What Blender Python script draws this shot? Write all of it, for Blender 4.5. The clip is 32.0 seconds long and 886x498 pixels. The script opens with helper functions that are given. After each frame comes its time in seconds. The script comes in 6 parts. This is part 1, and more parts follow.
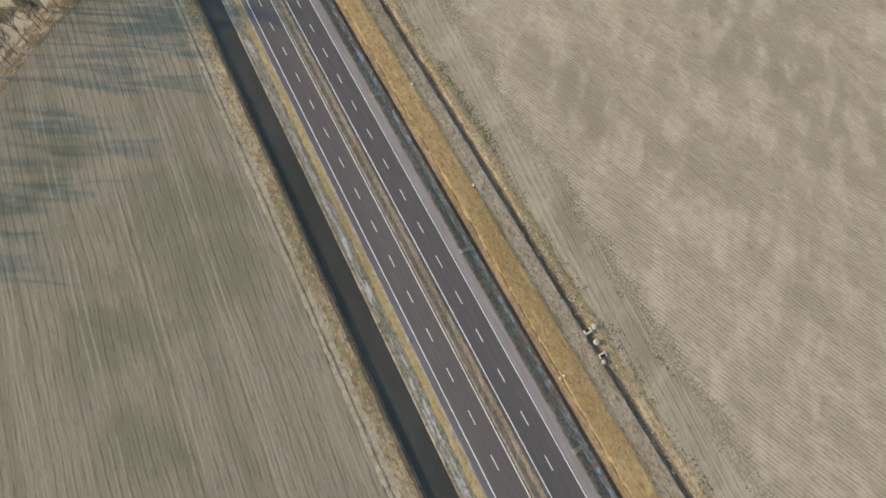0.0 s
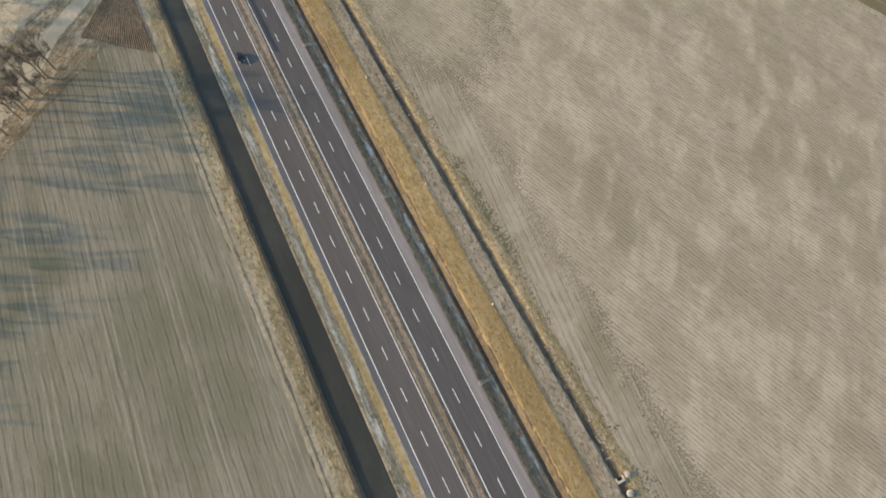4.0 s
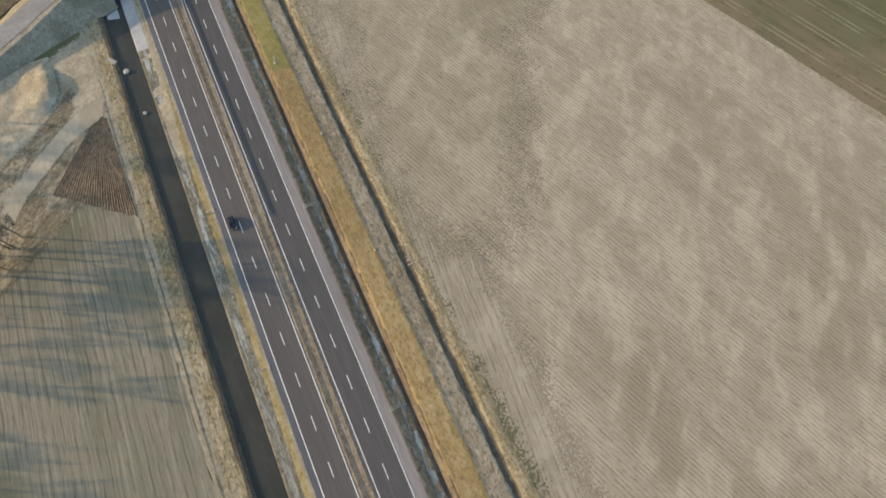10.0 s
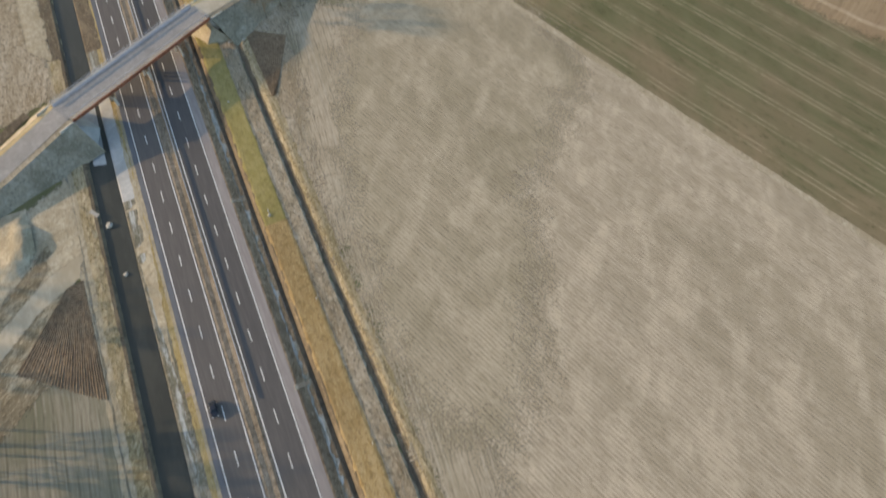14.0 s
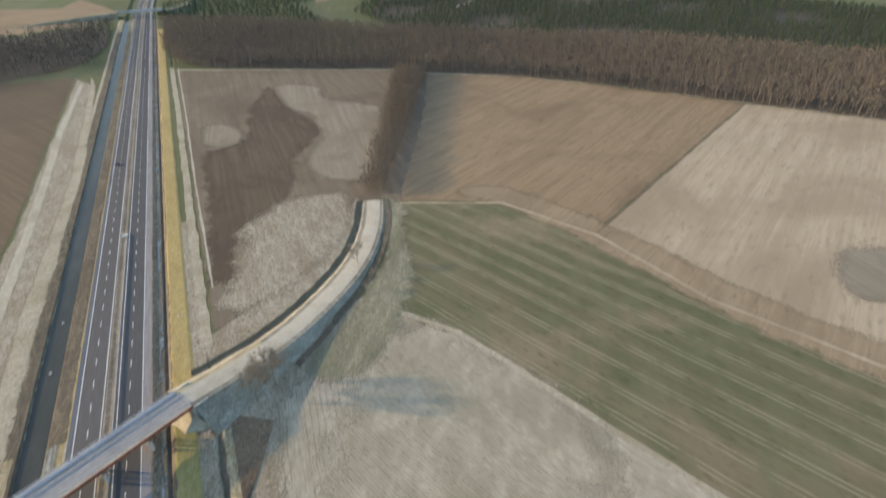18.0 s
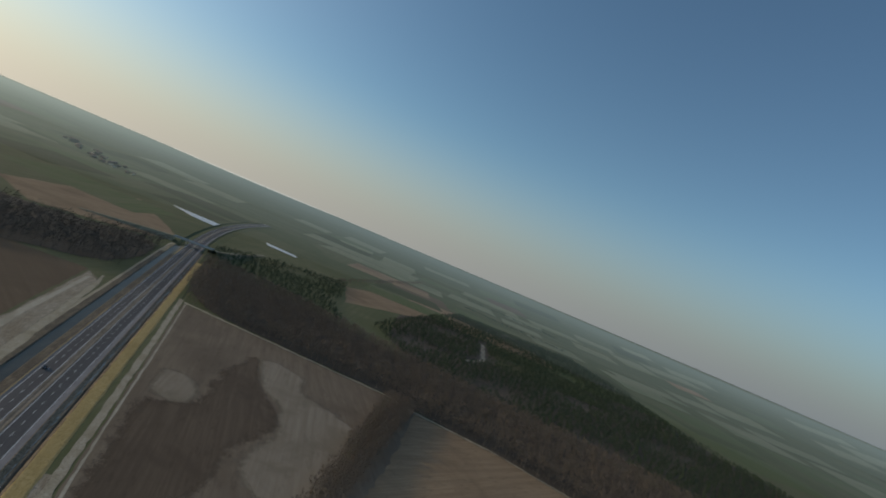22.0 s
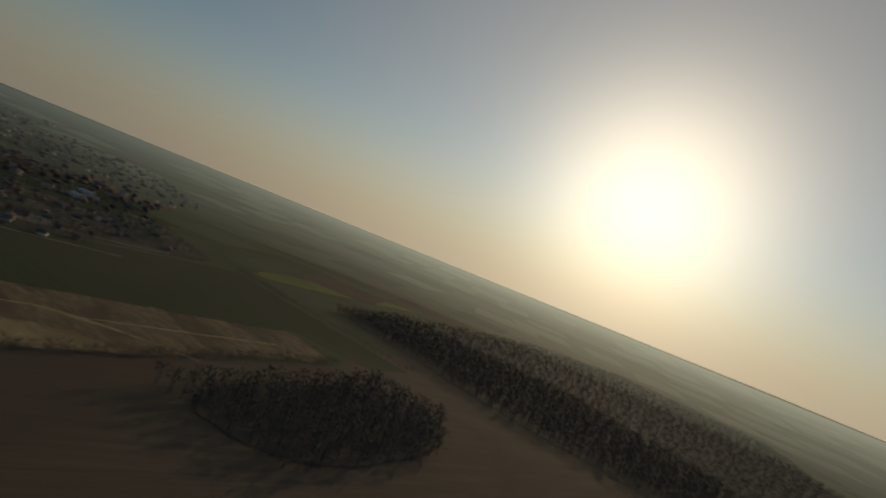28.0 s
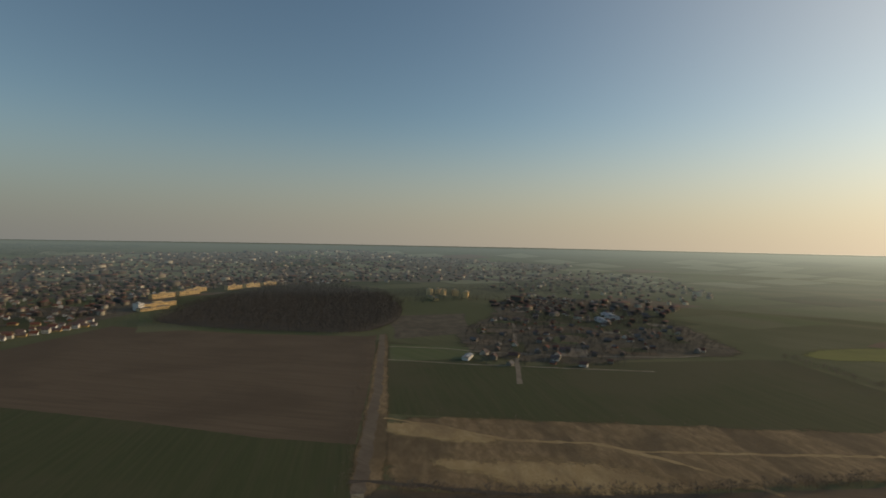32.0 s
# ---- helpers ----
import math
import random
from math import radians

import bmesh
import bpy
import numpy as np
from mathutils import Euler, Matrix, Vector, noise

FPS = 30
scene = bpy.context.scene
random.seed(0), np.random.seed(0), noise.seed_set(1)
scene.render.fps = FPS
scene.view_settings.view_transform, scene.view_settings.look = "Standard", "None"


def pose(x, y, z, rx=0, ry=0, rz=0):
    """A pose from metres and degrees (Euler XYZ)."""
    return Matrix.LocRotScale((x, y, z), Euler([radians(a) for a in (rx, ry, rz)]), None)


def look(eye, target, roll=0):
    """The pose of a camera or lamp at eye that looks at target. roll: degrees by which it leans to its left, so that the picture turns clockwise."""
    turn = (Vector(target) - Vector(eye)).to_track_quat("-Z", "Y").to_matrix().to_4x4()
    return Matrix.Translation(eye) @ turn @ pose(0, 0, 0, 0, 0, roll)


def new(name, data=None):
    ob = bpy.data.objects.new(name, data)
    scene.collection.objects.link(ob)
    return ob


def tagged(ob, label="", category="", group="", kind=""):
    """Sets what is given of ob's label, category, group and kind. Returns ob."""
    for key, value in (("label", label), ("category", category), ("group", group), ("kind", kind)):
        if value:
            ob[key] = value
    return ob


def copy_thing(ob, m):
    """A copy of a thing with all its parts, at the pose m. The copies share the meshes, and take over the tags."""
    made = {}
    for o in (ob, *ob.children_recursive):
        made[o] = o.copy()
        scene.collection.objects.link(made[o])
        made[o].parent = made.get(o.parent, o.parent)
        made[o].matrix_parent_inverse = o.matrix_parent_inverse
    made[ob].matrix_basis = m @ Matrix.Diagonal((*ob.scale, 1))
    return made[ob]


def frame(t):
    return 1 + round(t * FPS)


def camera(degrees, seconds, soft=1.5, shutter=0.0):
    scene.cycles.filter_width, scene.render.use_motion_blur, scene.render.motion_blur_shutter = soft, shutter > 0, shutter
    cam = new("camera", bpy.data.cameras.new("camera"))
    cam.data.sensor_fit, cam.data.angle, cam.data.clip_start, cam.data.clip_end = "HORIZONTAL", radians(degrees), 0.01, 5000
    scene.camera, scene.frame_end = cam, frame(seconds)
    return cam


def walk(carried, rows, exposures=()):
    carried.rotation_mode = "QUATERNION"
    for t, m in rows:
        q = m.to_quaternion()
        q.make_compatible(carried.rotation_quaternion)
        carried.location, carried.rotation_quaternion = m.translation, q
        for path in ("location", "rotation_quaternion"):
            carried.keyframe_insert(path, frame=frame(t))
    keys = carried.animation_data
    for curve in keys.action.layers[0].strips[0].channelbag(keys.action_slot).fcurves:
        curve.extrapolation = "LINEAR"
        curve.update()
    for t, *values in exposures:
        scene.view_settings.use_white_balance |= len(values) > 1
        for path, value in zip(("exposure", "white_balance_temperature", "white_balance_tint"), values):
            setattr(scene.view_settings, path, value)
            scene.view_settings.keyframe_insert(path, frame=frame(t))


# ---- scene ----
cam = camera(78.83, 32.0, soft=1.7, shutter=0.5)


def aim(x, y, z, heading, pitch, lean):
    """A pose from a compass heading (0 along the motorway, clockwise), a pitch and a lean, in degrees."""
    h, p = radians(heading), radians(pitch)
    way = Vector((math.sin(h) * math.cos(p), math.cos(h) * math.cos(p), math.sin(p)))
    return look((x, y, z), Vector((x, y, z)) + 50 * way, lean)


# seconds, place in metres, heading, pitch, lean
FLIGHT = [
    (0, -23.85, -54.74, 143.24, 32.88, -67.25, 6.10),
    (0.5, -22.51, -50.47, 143.25, 32.59, -67.14, 5.76),
    (1, -21.21, -46.24, 143.10, 33.08, -67.13, 6.27),
    (1.5, -19.94, -42.11, 143.06, 32.68, -66.87, 5.95),
    (2, -18.48, -37.97, 143.17, 33.34, -66.83, 6.59),
    (2.5, -16.59, -33.35, 143.10, 33.33, -67.00, 6.86),
    (3, -14.71, -28.58, 143.19, 33.32, -67.21, 6.90),
    (3.5, -12.90, -23.78, 143.39, 33.23, -67.38, 6.81),
    (5.5, -5.99, -5.28, 143.84, 33.01, -67.23, 6.80),
    (6, -3.99, -0.51, 143.89, 33.23, -67.19, 7.11),
    (6.5, -1.91, 4.24, 144.14, 32.61, -67.12, 6.63),
    (7, 0.50, 9.22, 144.28, 31.94, -67.32, 6.01),
    (7.5, 3.12, 13.97, 144.38, 31.33, -67.50, 5.60),
    (8, 5.82, 18.81, 144.44, 31.02, -67.73, 5.54),
    (8.5, 8.17, 23.92, 144.88, 30.70, -67.88, 5.39),
    (9, 10.25, 28.81, 145.10, 30.69, -68.09, 5.46),
    (9.5, 12.35, 33.87, 145.25, 31.24, -68.15, 6.24),
    (10, 14.34, 38.59, 145.14, 31.11, -68.11, 6.18),
    (10.5, 16.28, 43.18, 145.09, 31.24, -68.12, 6.45),
    (11, 18.43, 47.91, 145.02, 31.04, -68.14, 6.39),
    (11.5, 20.59, 52.67, 144.91, 30.36, -68.29, 5.76),
    (12, 22.74, 57.41, 144.88, 30.27, -68.40, 5.84),
    (12.5, 24.68, 62.15, 145.07, 30.69, -68.37, 6.27),
    (13, 26.30, 66.67, 145.87, 30.62, -68.32, 6.00),
    (13.5, 28.07, 71.30, 146.31, 30.75, -67.80, 6.17),
    (14, 30.26, 75.80, 146.56, 29.65, -63.57, 5.12),
    (14.5, 32.79, 80.24, 146.67, 28.31, -57.87, 4.10),
    (16.5, 46.00, 96.76, 143.77, 24.25, -50.25, -0.40),
    (17, 48.02, 101.22, 143.79, 24.10, -47.02, -0.62),
    (17.5, 50.24, 105.52, 144.00, 24.23, -40.59, -0.47),
    (18, 52.35, 109.93, 144.36, 24.23, -32.61, -0.44),
    (18.5, 54.26, 114.82, 144.99, 24.36, -24.89, -0.52),
    (19, 55.58, 119.77, 145.38, 24.64, -16.95, -0.48),
    (19.5, 56.98, 124.81, 145.61, 24.89, -9.40, -0.36),
    (20, 58.35, 129.83, 145.71, 25.08, -1.88, -0.28),
    (20.5, 59.91, 134.68, 145.87, 25.19, 0.03, -0.49),
    (21, 61.39, 139.55, 146.39, 25.13, 0.22, 1.83),
    (21.5, 61.89, 144.23, 146.80, 25.14, 0.77, 17.63),
    (22, 61.12, 149.01, 146.59, 19.47, 0.89, 23.03),
    (22.5, 59.84, 153.81, 145.39, 7.12, 0.81, 23.54),
    (23, 58.23, 157.97, 143.10, -2.19, 0.73, 22.41),
    (23.5, 55.84, 161.27, 140.39, -11.02, 0.66, 22.05),
    (24, 52.50, 164.15, 138.33, -18.68, 0.91, 22.05),
    (24.5, 48.15, 166.88, 137.81, -25.94, 0.75, 22.41),
    (25, 43.15, 169.62, 138.48, -32.94, 0.78, 22.48),
    (25.5, 37.57, 172.32, 140.08, -40.95, 0.70, 22.61),
    (26, 31.53, 174.82, 141.94, -48.87, 0.58, 22.80),
    (26.5, 25.12, 176.93, 143.36, -57.29, 0.13, 22.47),
    (28.5, -4.17, 181.47, 145.61, -87.51, 1.09, 22.28),
    (29, -12.41, 181.63, 146.14, -95.26, 0.85, 22.30),
    (29.5, -20.80, 181.11, 146.68, -103.22, 0.58, 22.24),
    (30, -28.90, 179.77, 146.90, -111.43, 0.49, 22.25),
    (30.5, -36.08, 177.37, 146.72, -120.15, 0.31, 15.12),
    (31, -42.37, 173.85, 147.18, -128.05, -0.48, 4.83),
    (31.5, -48.13, 169.84, 147.95, -128.06, -0.68, 1.08),
    (32, -53.67, 165.65, 148.75, -130.73, -0.64, 1.09),
]
EXPOSURES = [(0, 1.14, 8900, 14), (13, 1.12, 8900, 14), (17, 1.25, 8500, 14), (18.5, 1.3, 7300, 10), (19.3, 0.85, 7000, 10), (20.2, -0.02, 7250, 10), (22, -0.35, 7150, 9), (24, -0.85, 7400, 10),
             (26, -1.45, 8500, 11), (29, -1.55, 8700, 12), (30.5, -1.1, 8800, 13), (32, -0.6, 8600, 13)]
walk(cam, [(t, aim(*v)) for t, *v in FLIGHT], EXPOSURES)

# ---- sky and sun ----
SUN_AZ, SUN_EL = radians(-61.7), radians(13.0)
SUN_WAY = Vector((math.sin(SUN_AZ) * math.cos(SUN_EL), math.cos(SUN_AZ) * math.cos(SUN_EL), math.sin(SUN_EL)))
world = bpy.data.worlds.new("spring_sky")
scene.world = world
world.use_nodes = True
wn = world.node_tree.nodes
links = world.node_tree.links


def sky_layer(air, dust, ozone):
    """One Nishita sky, with its share of dust."""
    sky = wn.new("ShaderNodeTexSky")
    sky.sky_type, sky.sun_disc = "NISHITA", False
    sky.sun_elevation, sky.sun_rotation = SUN_EL, SUN_AZ
    sky.altitude, sky.air_density, sky.dust_density, sky.ozone_density = 0, air, dust, ozone
    return sky.outputs[0]


def wmath(op, a, b):
    n = wn.new("ShaderNodeMath")
    n.operation = op
    for socket, v in zip(n.inputs, (a, b)):
        if isinstance(v, (int, float)):
            socket.default_value = v
        else:
            links.new(v, socket)
    return n.outputs[0]


def wmix(factor, a, b, kind="MIX"):
    n = wn.new("ShaderNodeMix")
    n.data_type, n.blend_type = "RGBA", kind
    n.clamp_result = False
    for socket, v in ((n.inputs[0], factor), (n.inputs[6], a), (n.inputs[7], b)):
        if isinstance(v, float):
            socket.default_value = v
        elif isinstance(v, tuple):
            socket.default_value = (*v, 1)
        else:
            links.new(v, socket)
    return n.outputs[2]


# glow colours of the added haze rings, away from and towards the sun
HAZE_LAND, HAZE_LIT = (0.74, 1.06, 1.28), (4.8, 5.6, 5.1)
HAZE_FAR, HAZE_SUN, AUREOLE = (1.33, 1.70, 2.15), (4.95, 4.8, 4.4), (2.9, 2.7, 2.15)
# ground haze all round the horizon, and the wide pale aureole of a low sun in haze
around = wn.new("ShaderNodeTexCoord").outputs["Generated"]
parts_of = wn.new("ShaderNodeSeparateXYZ")
links.new(around, parts_of.inputs[0])
level = wn.new("ShaderNodeMapRange")
level.interpolation_type = "SMOOTHERSTEP"
level.inputs["From Min"].default_value, level.inputs["From Max"].default_value = 0.26, -0.04
links.new(parts_of.outputs[2], level.inputs["Value"])
near_sun = wn.new("ShaderNodeVectorMath")
near_sun.operation = "DOT_PRODUCT"
links.new(around, near_sun.inputs[0])
near_sun.inputs[1].default_value = SUN_WAY
toward = wmath("MAXIMUM", near_sun.outputs["Value"], 0.0)
blue = wmix(1.0, sky_layer(1.0, 0.05, 2.5), (0.88, 1.03, 1.10), "MULTIPLY")
facing = wmath("MULTIPLY", wmath("ADD", near_sun.outputs["Value"], 1.0), 0.5)
haze = wmix(wmath("POWER", facing, 2.0), HAZE_FAR, HAZE_SUN)
dome = wmix(wmath("MULTIPLY", level.outputs[0], 0.97), blue, haze)
dome = wmix(wmath("POWER", toward, 4.5), dome, AUREOLE, "ADD")
dome = wmix(wmath("POWER", toward, 3.0), dome, (0.6, 0.3, 0.0), "ADD")
dome = wmix(wmath("POWER", toward, 9.0), dome, (2.1, 2.1, 2.0), "ADD")
dome = wmix(wmath("POWER", toward, 60.0), dome, (14.0, 13.0, 11.0), "ADD")
links.new(dome, wn["Background"].inputs[0])
wn["Background"].inputs[1].default_value = 0.15
sun_data = bpy.data.lights.new("sun", "SUN")
sun_data.energy, sun_data.angle, sun_data.color = 2.4, radians(0.6), (1.0, 0.83, 0.61)
sun = new("sun", sun_data)
sun.matrix_world = look(SUN_WAY * 900, (0, 0, 0))

# ---- materials ----
def graph(name):
    m = bpy.data.materials.new(name)
    m.use_nodes = True
    nt = m.node_tree
    return m, nt, nt.nodes["Principled BSDF"]


def node(nt, kind, **inputs):
    n = nt.nodes.new(kind)
    for key, value in inputs.items():
        n.inputs[key.replace("_", " ")].default_value = value
    return n


def link(nt, a, b):
    nt.links.new(a, b)


def ramp(nt, source, lo, hi):
    r = nt.nodes.new("ShaderNodeMapRange")
    r.interpolation_type = "SMOOTHSTEP"
    r.inputs["From Min"].default_value, r.inputs["From Max"].default_value = lo, hi
    link(nt, source, r.inputs["Value"])
    return r.outputs[0]


def blend(nt, factor, a, b):
    mx = nt.nodes.new("ShaderNodeMix")
    mx.data_type = "RGBA"
    if isinstance(factor, float):
        mx.inputs[0].default_value = factor
    else:
        link(nt, factor, mx.inputs[0])
    for socket, v in ((mx.inputs[6], a), (mx.inputs[7], b)):
        if isinstance(v, tuple):
            socket.default_value = (*v, 1)
        else:
            link(nt, v, socket)
    return mx.outputs[2]


def calc(nt, op, a, b=0.0, c=0.0):
    n = nt.nodes.new("ShaderNodeMath")
    n.operation = op
    for socket, v in zip(n.inputs, (a, b, c)):
        if isinstance(v, (int, float)):
            socket.default_value = v
        else:
            link(nt, v, socket)
    return n.outputs[0]


def coords(nt, turn=0.0, sx=1.0, sy=1.0, sz=1.0):
    """World-sized coordinates, turned about z by that many degrees and stretched."""
    tc = nt.nodes.new("ShaderNodeTexCoord")
    m1 = nt.nodes.new("ShaderNodeMapping")
    m1.inputs["Rotation"].default_value = (0, 0, radians(turn))
    link(nt, tc.outputs["Object"], m1.inputs[0])
    m2 = nt.nodes.new("ShaderNodeMapping")
    m2.inputs["Scale"].default_value = (sx, sy, sz)
    link(nt, m1.outputs[0], m2.inputs[0])
    return m2.outputs[0]


def noisy(nt, vector, scale, detail=4.0, rough=0.6, warp=0.0):
    n = node(nt, "ShaderNodeTexNoise", Scale=scale, Detail=detail, Roughness=rough, Distortion=warp)
    link(nt, vector, n.inputs["Vector"])
    return n.outputs[0]


def bump(nt, bsdf, height, strength, distance):
    b = node(nt, "ShaderNodeBump", Strength=strength, Distance=distance)
    link(nt, height, b.inputs["Height"])
    link(nt, b.outputs[0], bsdf.inputs["Normal"])


def soil(name, base, other, patch, turn=0.0, row=1.2, amount=0.55, blotch=0.02, tram=0.0, tram_colour=None, rough=0.95,
         lo=0.45, hi=0.68, relief=0.12, band=0.0, dash=0.0, furrow=0.0, cut=0.6, run=0.035):
    """A field: rows of stubble or seed along one direction, blotches, wheel tracks, clods. turn: degrees of the rows from y."""
    m, nt, b = graph(name)
    fine = noisy(nt, coords(nt, turn, 1 / row, run / row), 1.0, 5, 0.7)
    wide = noisy(nt, coords(nt, turn, 0.16, 0.006), 1.0, 3, 0.6)
    big = noisy(nt, coords(nt, turn, blotch, blotch * 0.8), 1.0, 5, 0.55, 0.6)
    grain = noisy(nt, coords(nt), 1.6, 6, 0.75)
    c = blend(nt, ramp(nt, fine, 0.5 - amount / 2.6, 0.5 + amount / 2.6), base, other)
    c = blend(nt, calc(nt, "MULTIPLY", ramp(nt, wide, 0.42, 0.66), 0.45), c, patch)
    c = blend(nt, calc(nt, "MULTIPLY", ramp(nt, big, lo, hi), 0.85), c, patch)
    if dash:
        gap = noisy(nt, coords(nt, turn, 0.42 / row, 0.10 / row), 1.0, 4, 0.75)
        c = blend(nt, calc(nt, "MULTIPLY", ramp(nt, gap, 0.54, 0.66), dash), c, tuple(v * 0.62 for v in base))
    if band:
        slow = noisy(nt, coords(nt, turn + 62, 1 / band, 0.42 / band), 1.0, 4, 0.55, 0.15)
        c = blend(nt, calc(nt, "MULTIPLY", ramp(nt, slow, 0.45, 0.66), 0.55), c, tuple(v * 1.12 for v in other))
        shade = noisy(nt, coords(nt, turn + 30, 0.45 / band, 0.2 / band), 1.0, 5, 0.6, 0.1)
        c = blend(nt, calc(nt, "MULTIPLY", ramp(nt, shade, 0.48, 0.70), 0.45), c, tuple(v * 0.86 for v in patch))
    if furrow:
        across = nt.nodes.new("ShaderNodeSeparateXYZ")
        link(nt, coords(nt, turn), across.inputs[0])
        sway = calc(nt, "MULTIPLY", noisy(nt, coords(nt), 0.03, 3), furrow * 1.6)
        off = calc(nt, "PINGPONG", calc(nt, "ADD", across.outputs[0], sway), furrow / 2)
        broken = noisy(nt, coords(nt, turn, 0.8 / furrow, 0.12 if run < 0.05 else 0.22), 1.0, 4, 0.7)
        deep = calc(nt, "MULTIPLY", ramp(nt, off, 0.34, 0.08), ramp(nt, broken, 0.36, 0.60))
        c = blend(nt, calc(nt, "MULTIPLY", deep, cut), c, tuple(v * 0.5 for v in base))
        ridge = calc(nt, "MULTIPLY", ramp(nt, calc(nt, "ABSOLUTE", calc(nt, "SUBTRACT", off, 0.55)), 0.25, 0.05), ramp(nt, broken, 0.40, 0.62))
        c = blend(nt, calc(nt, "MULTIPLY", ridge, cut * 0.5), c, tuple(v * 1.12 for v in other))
    if tram:
        sep = nt.nodes.new("ShaderNodeSeparateXYZ")
        link(nt, coords(nt, turn), sep.inputs[0])
        jig = calc(nt, "MULTIPLY", noisy(nt, coords(nt), 0.02, 2), 1.5)
        a = calc(nt, "ADD", sep.outputs[0], jig)
        d = None
        for shift in (0.0, 2.1):
            f = calc(nt, "PINGPONG", calc(nt, "ADD", a, shift), tram / 2)
            e = ramp(nt, f, 0.42, 0.12)
            d = e if d is None else calc(nt, "MAXIMUM", d, e)
        d = calc(nt, "MULTIPLY", d, ramp(nt, noisy(nt, coords(nt), 0.07, 5, 0.7), 0.36, 0.56))
        c = blend(nt, calc(nt, "MULTIPLY", d, 0.75), c, tram_colour or other)
    dark = tuple(v * 0.6 for v in base)
    c = blend(nt, calc(nt, "MULTIPLY", ramp(nt, grain, 0.52, 0.78), 0.5), c, dark)
    link(nt, c, b.inputs["Base Color"])
    b.inputs["Roughness"].default_value = rough
    b.inputs["Specular IOR Level"].default_value = 0.15
    h = calc(nt, "ADD", grain, calc(nt, "MULTIPLY", fine, 0.6))
    bump(nt, b, h, 0.5, relief)
    return m


def mottled(name, a, b_, c_=None, scale=0.4, scale2=0.05, rough=0.9, turn=0.0, stretch=1.0, relief=0.05, spec=0.2, metal=0.0, lo=0.4, hi=0.65, speck=0.0):
    """A plain surface with variation at two scales."""
    m, nt, b = graph(name)
    n1 = noisy(nt, coords(nt, turn, scale, scale * stretch, scale), 1.0, 6, 0.7)
    n2 = noisy(nt, coords(nt, turn, scale2, scale2 * stretch, scale2), 1.0, 4, 0.6, 0.4)
    c = blend(nt, ramp(nt, n1, lo, hi), a, b_)
    c = blend(nt, calc(nt, "MULTIPLY", ramp(nt, n2, 0.45, 0.65), 0.7), c, c_ or b_)
    if speck:
        spots = noisy(nt, coords(nt, turn, 1.1, 0.6, 1.1), 1.0, 5, 0.75)
        c = blend(nt, calc(nt, "MULTIPLY", ramp(nt, spots, 0.50, 0.60), speck), c, tuple(v * 0.5 for v in a))
        tips = noisy(nt, coords(nt, turn, 1.9, 0.7, 1.9), 1.0, 4, 0.8, 0.5)
        c = blend(nt, calc(nt, "MULTIPLY", ramp(nt, tips, 0.54, 0.64), speck * 0.8), c, tuple(min(0.6, v * 1.35) for v in b_))
    link(nt, c, b.inputs["Base Color"])
    b.inputs["Roughness"].default_value, b.inputs["Metallic"].default_value = rough, metal
    b.inputs["Specular IOR Level"].default_value = spec
    if relief:
        bump(nt, b, n1, 0.5, relief)
    return m


def varied(name, a, b_, rough=0.9, island=False, spec=0.2, skew=1.0):
    """One colour that differs from piece to piece."""
    m, nt, b = graph(name)
    if island:
        r = nt.nodes.new("ShaderNodeNewGeometry").outputs["Random Per Island"]
    else:
        r = nt.nodes.new("ShaderNodeObjectInfo").outputs["Random"]
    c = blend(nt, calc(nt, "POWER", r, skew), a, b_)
    n1 = noisy(nt, coords(nt), 0.9, 4)
    c = blend(nt, calc(nt, "MULTIPLY", ramp(nt, n1, 0.4, 0.7), 0.35), c, tuple(v * 0.7 for v in a))
    link(nt, c, b.inputs["Base Color"])
    b.inputs["Roughness"].default_value = rough
    b.inputs["Specular IOR Level"].default_value = spec
    return m


M_GROUND = soil("plain_soil", (0.125, 0.125, 0.06), (0.165, 0.155, 0.085), (0.1, 0.11, 0.05), 20, 6, blotch=0.004, lo=0.4, hi=0.6)
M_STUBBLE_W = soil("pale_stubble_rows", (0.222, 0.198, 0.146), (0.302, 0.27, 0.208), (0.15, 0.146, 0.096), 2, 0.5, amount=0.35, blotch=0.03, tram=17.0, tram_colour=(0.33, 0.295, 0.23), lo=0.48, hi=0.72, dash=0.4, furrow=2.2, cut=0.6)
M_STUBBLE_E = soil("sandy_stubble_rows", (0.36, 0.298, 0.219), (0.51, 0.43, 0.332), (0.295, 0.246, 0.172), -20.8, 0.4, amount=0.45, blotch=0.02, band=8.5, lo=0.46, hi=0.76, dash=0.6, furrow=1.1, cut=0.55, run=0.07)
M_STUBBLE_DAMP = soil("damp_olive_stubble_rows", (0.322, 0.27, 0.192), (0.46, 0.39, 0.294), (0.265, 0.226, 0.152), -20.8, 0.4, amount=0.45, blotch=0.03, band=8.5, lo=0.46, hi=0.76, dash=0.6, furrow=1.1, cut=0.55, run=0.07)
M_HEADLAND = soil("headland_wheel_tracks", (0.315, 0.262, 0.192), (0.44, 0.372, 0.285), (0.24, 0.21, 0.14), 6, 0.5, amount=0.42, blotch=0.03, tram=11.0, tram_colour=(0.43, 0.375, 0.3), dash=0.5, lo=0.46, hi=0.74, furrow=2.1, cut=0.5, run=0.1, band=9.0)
M_BALK = mottled("pale_dry_balk_grass", (0.37, 0.31, 0.22), (0.45, 0.39, 0.295), (0.29, 0.24, 0.155), 0.5, 0.06, 0.95, relief=0.2, speck=0.5)
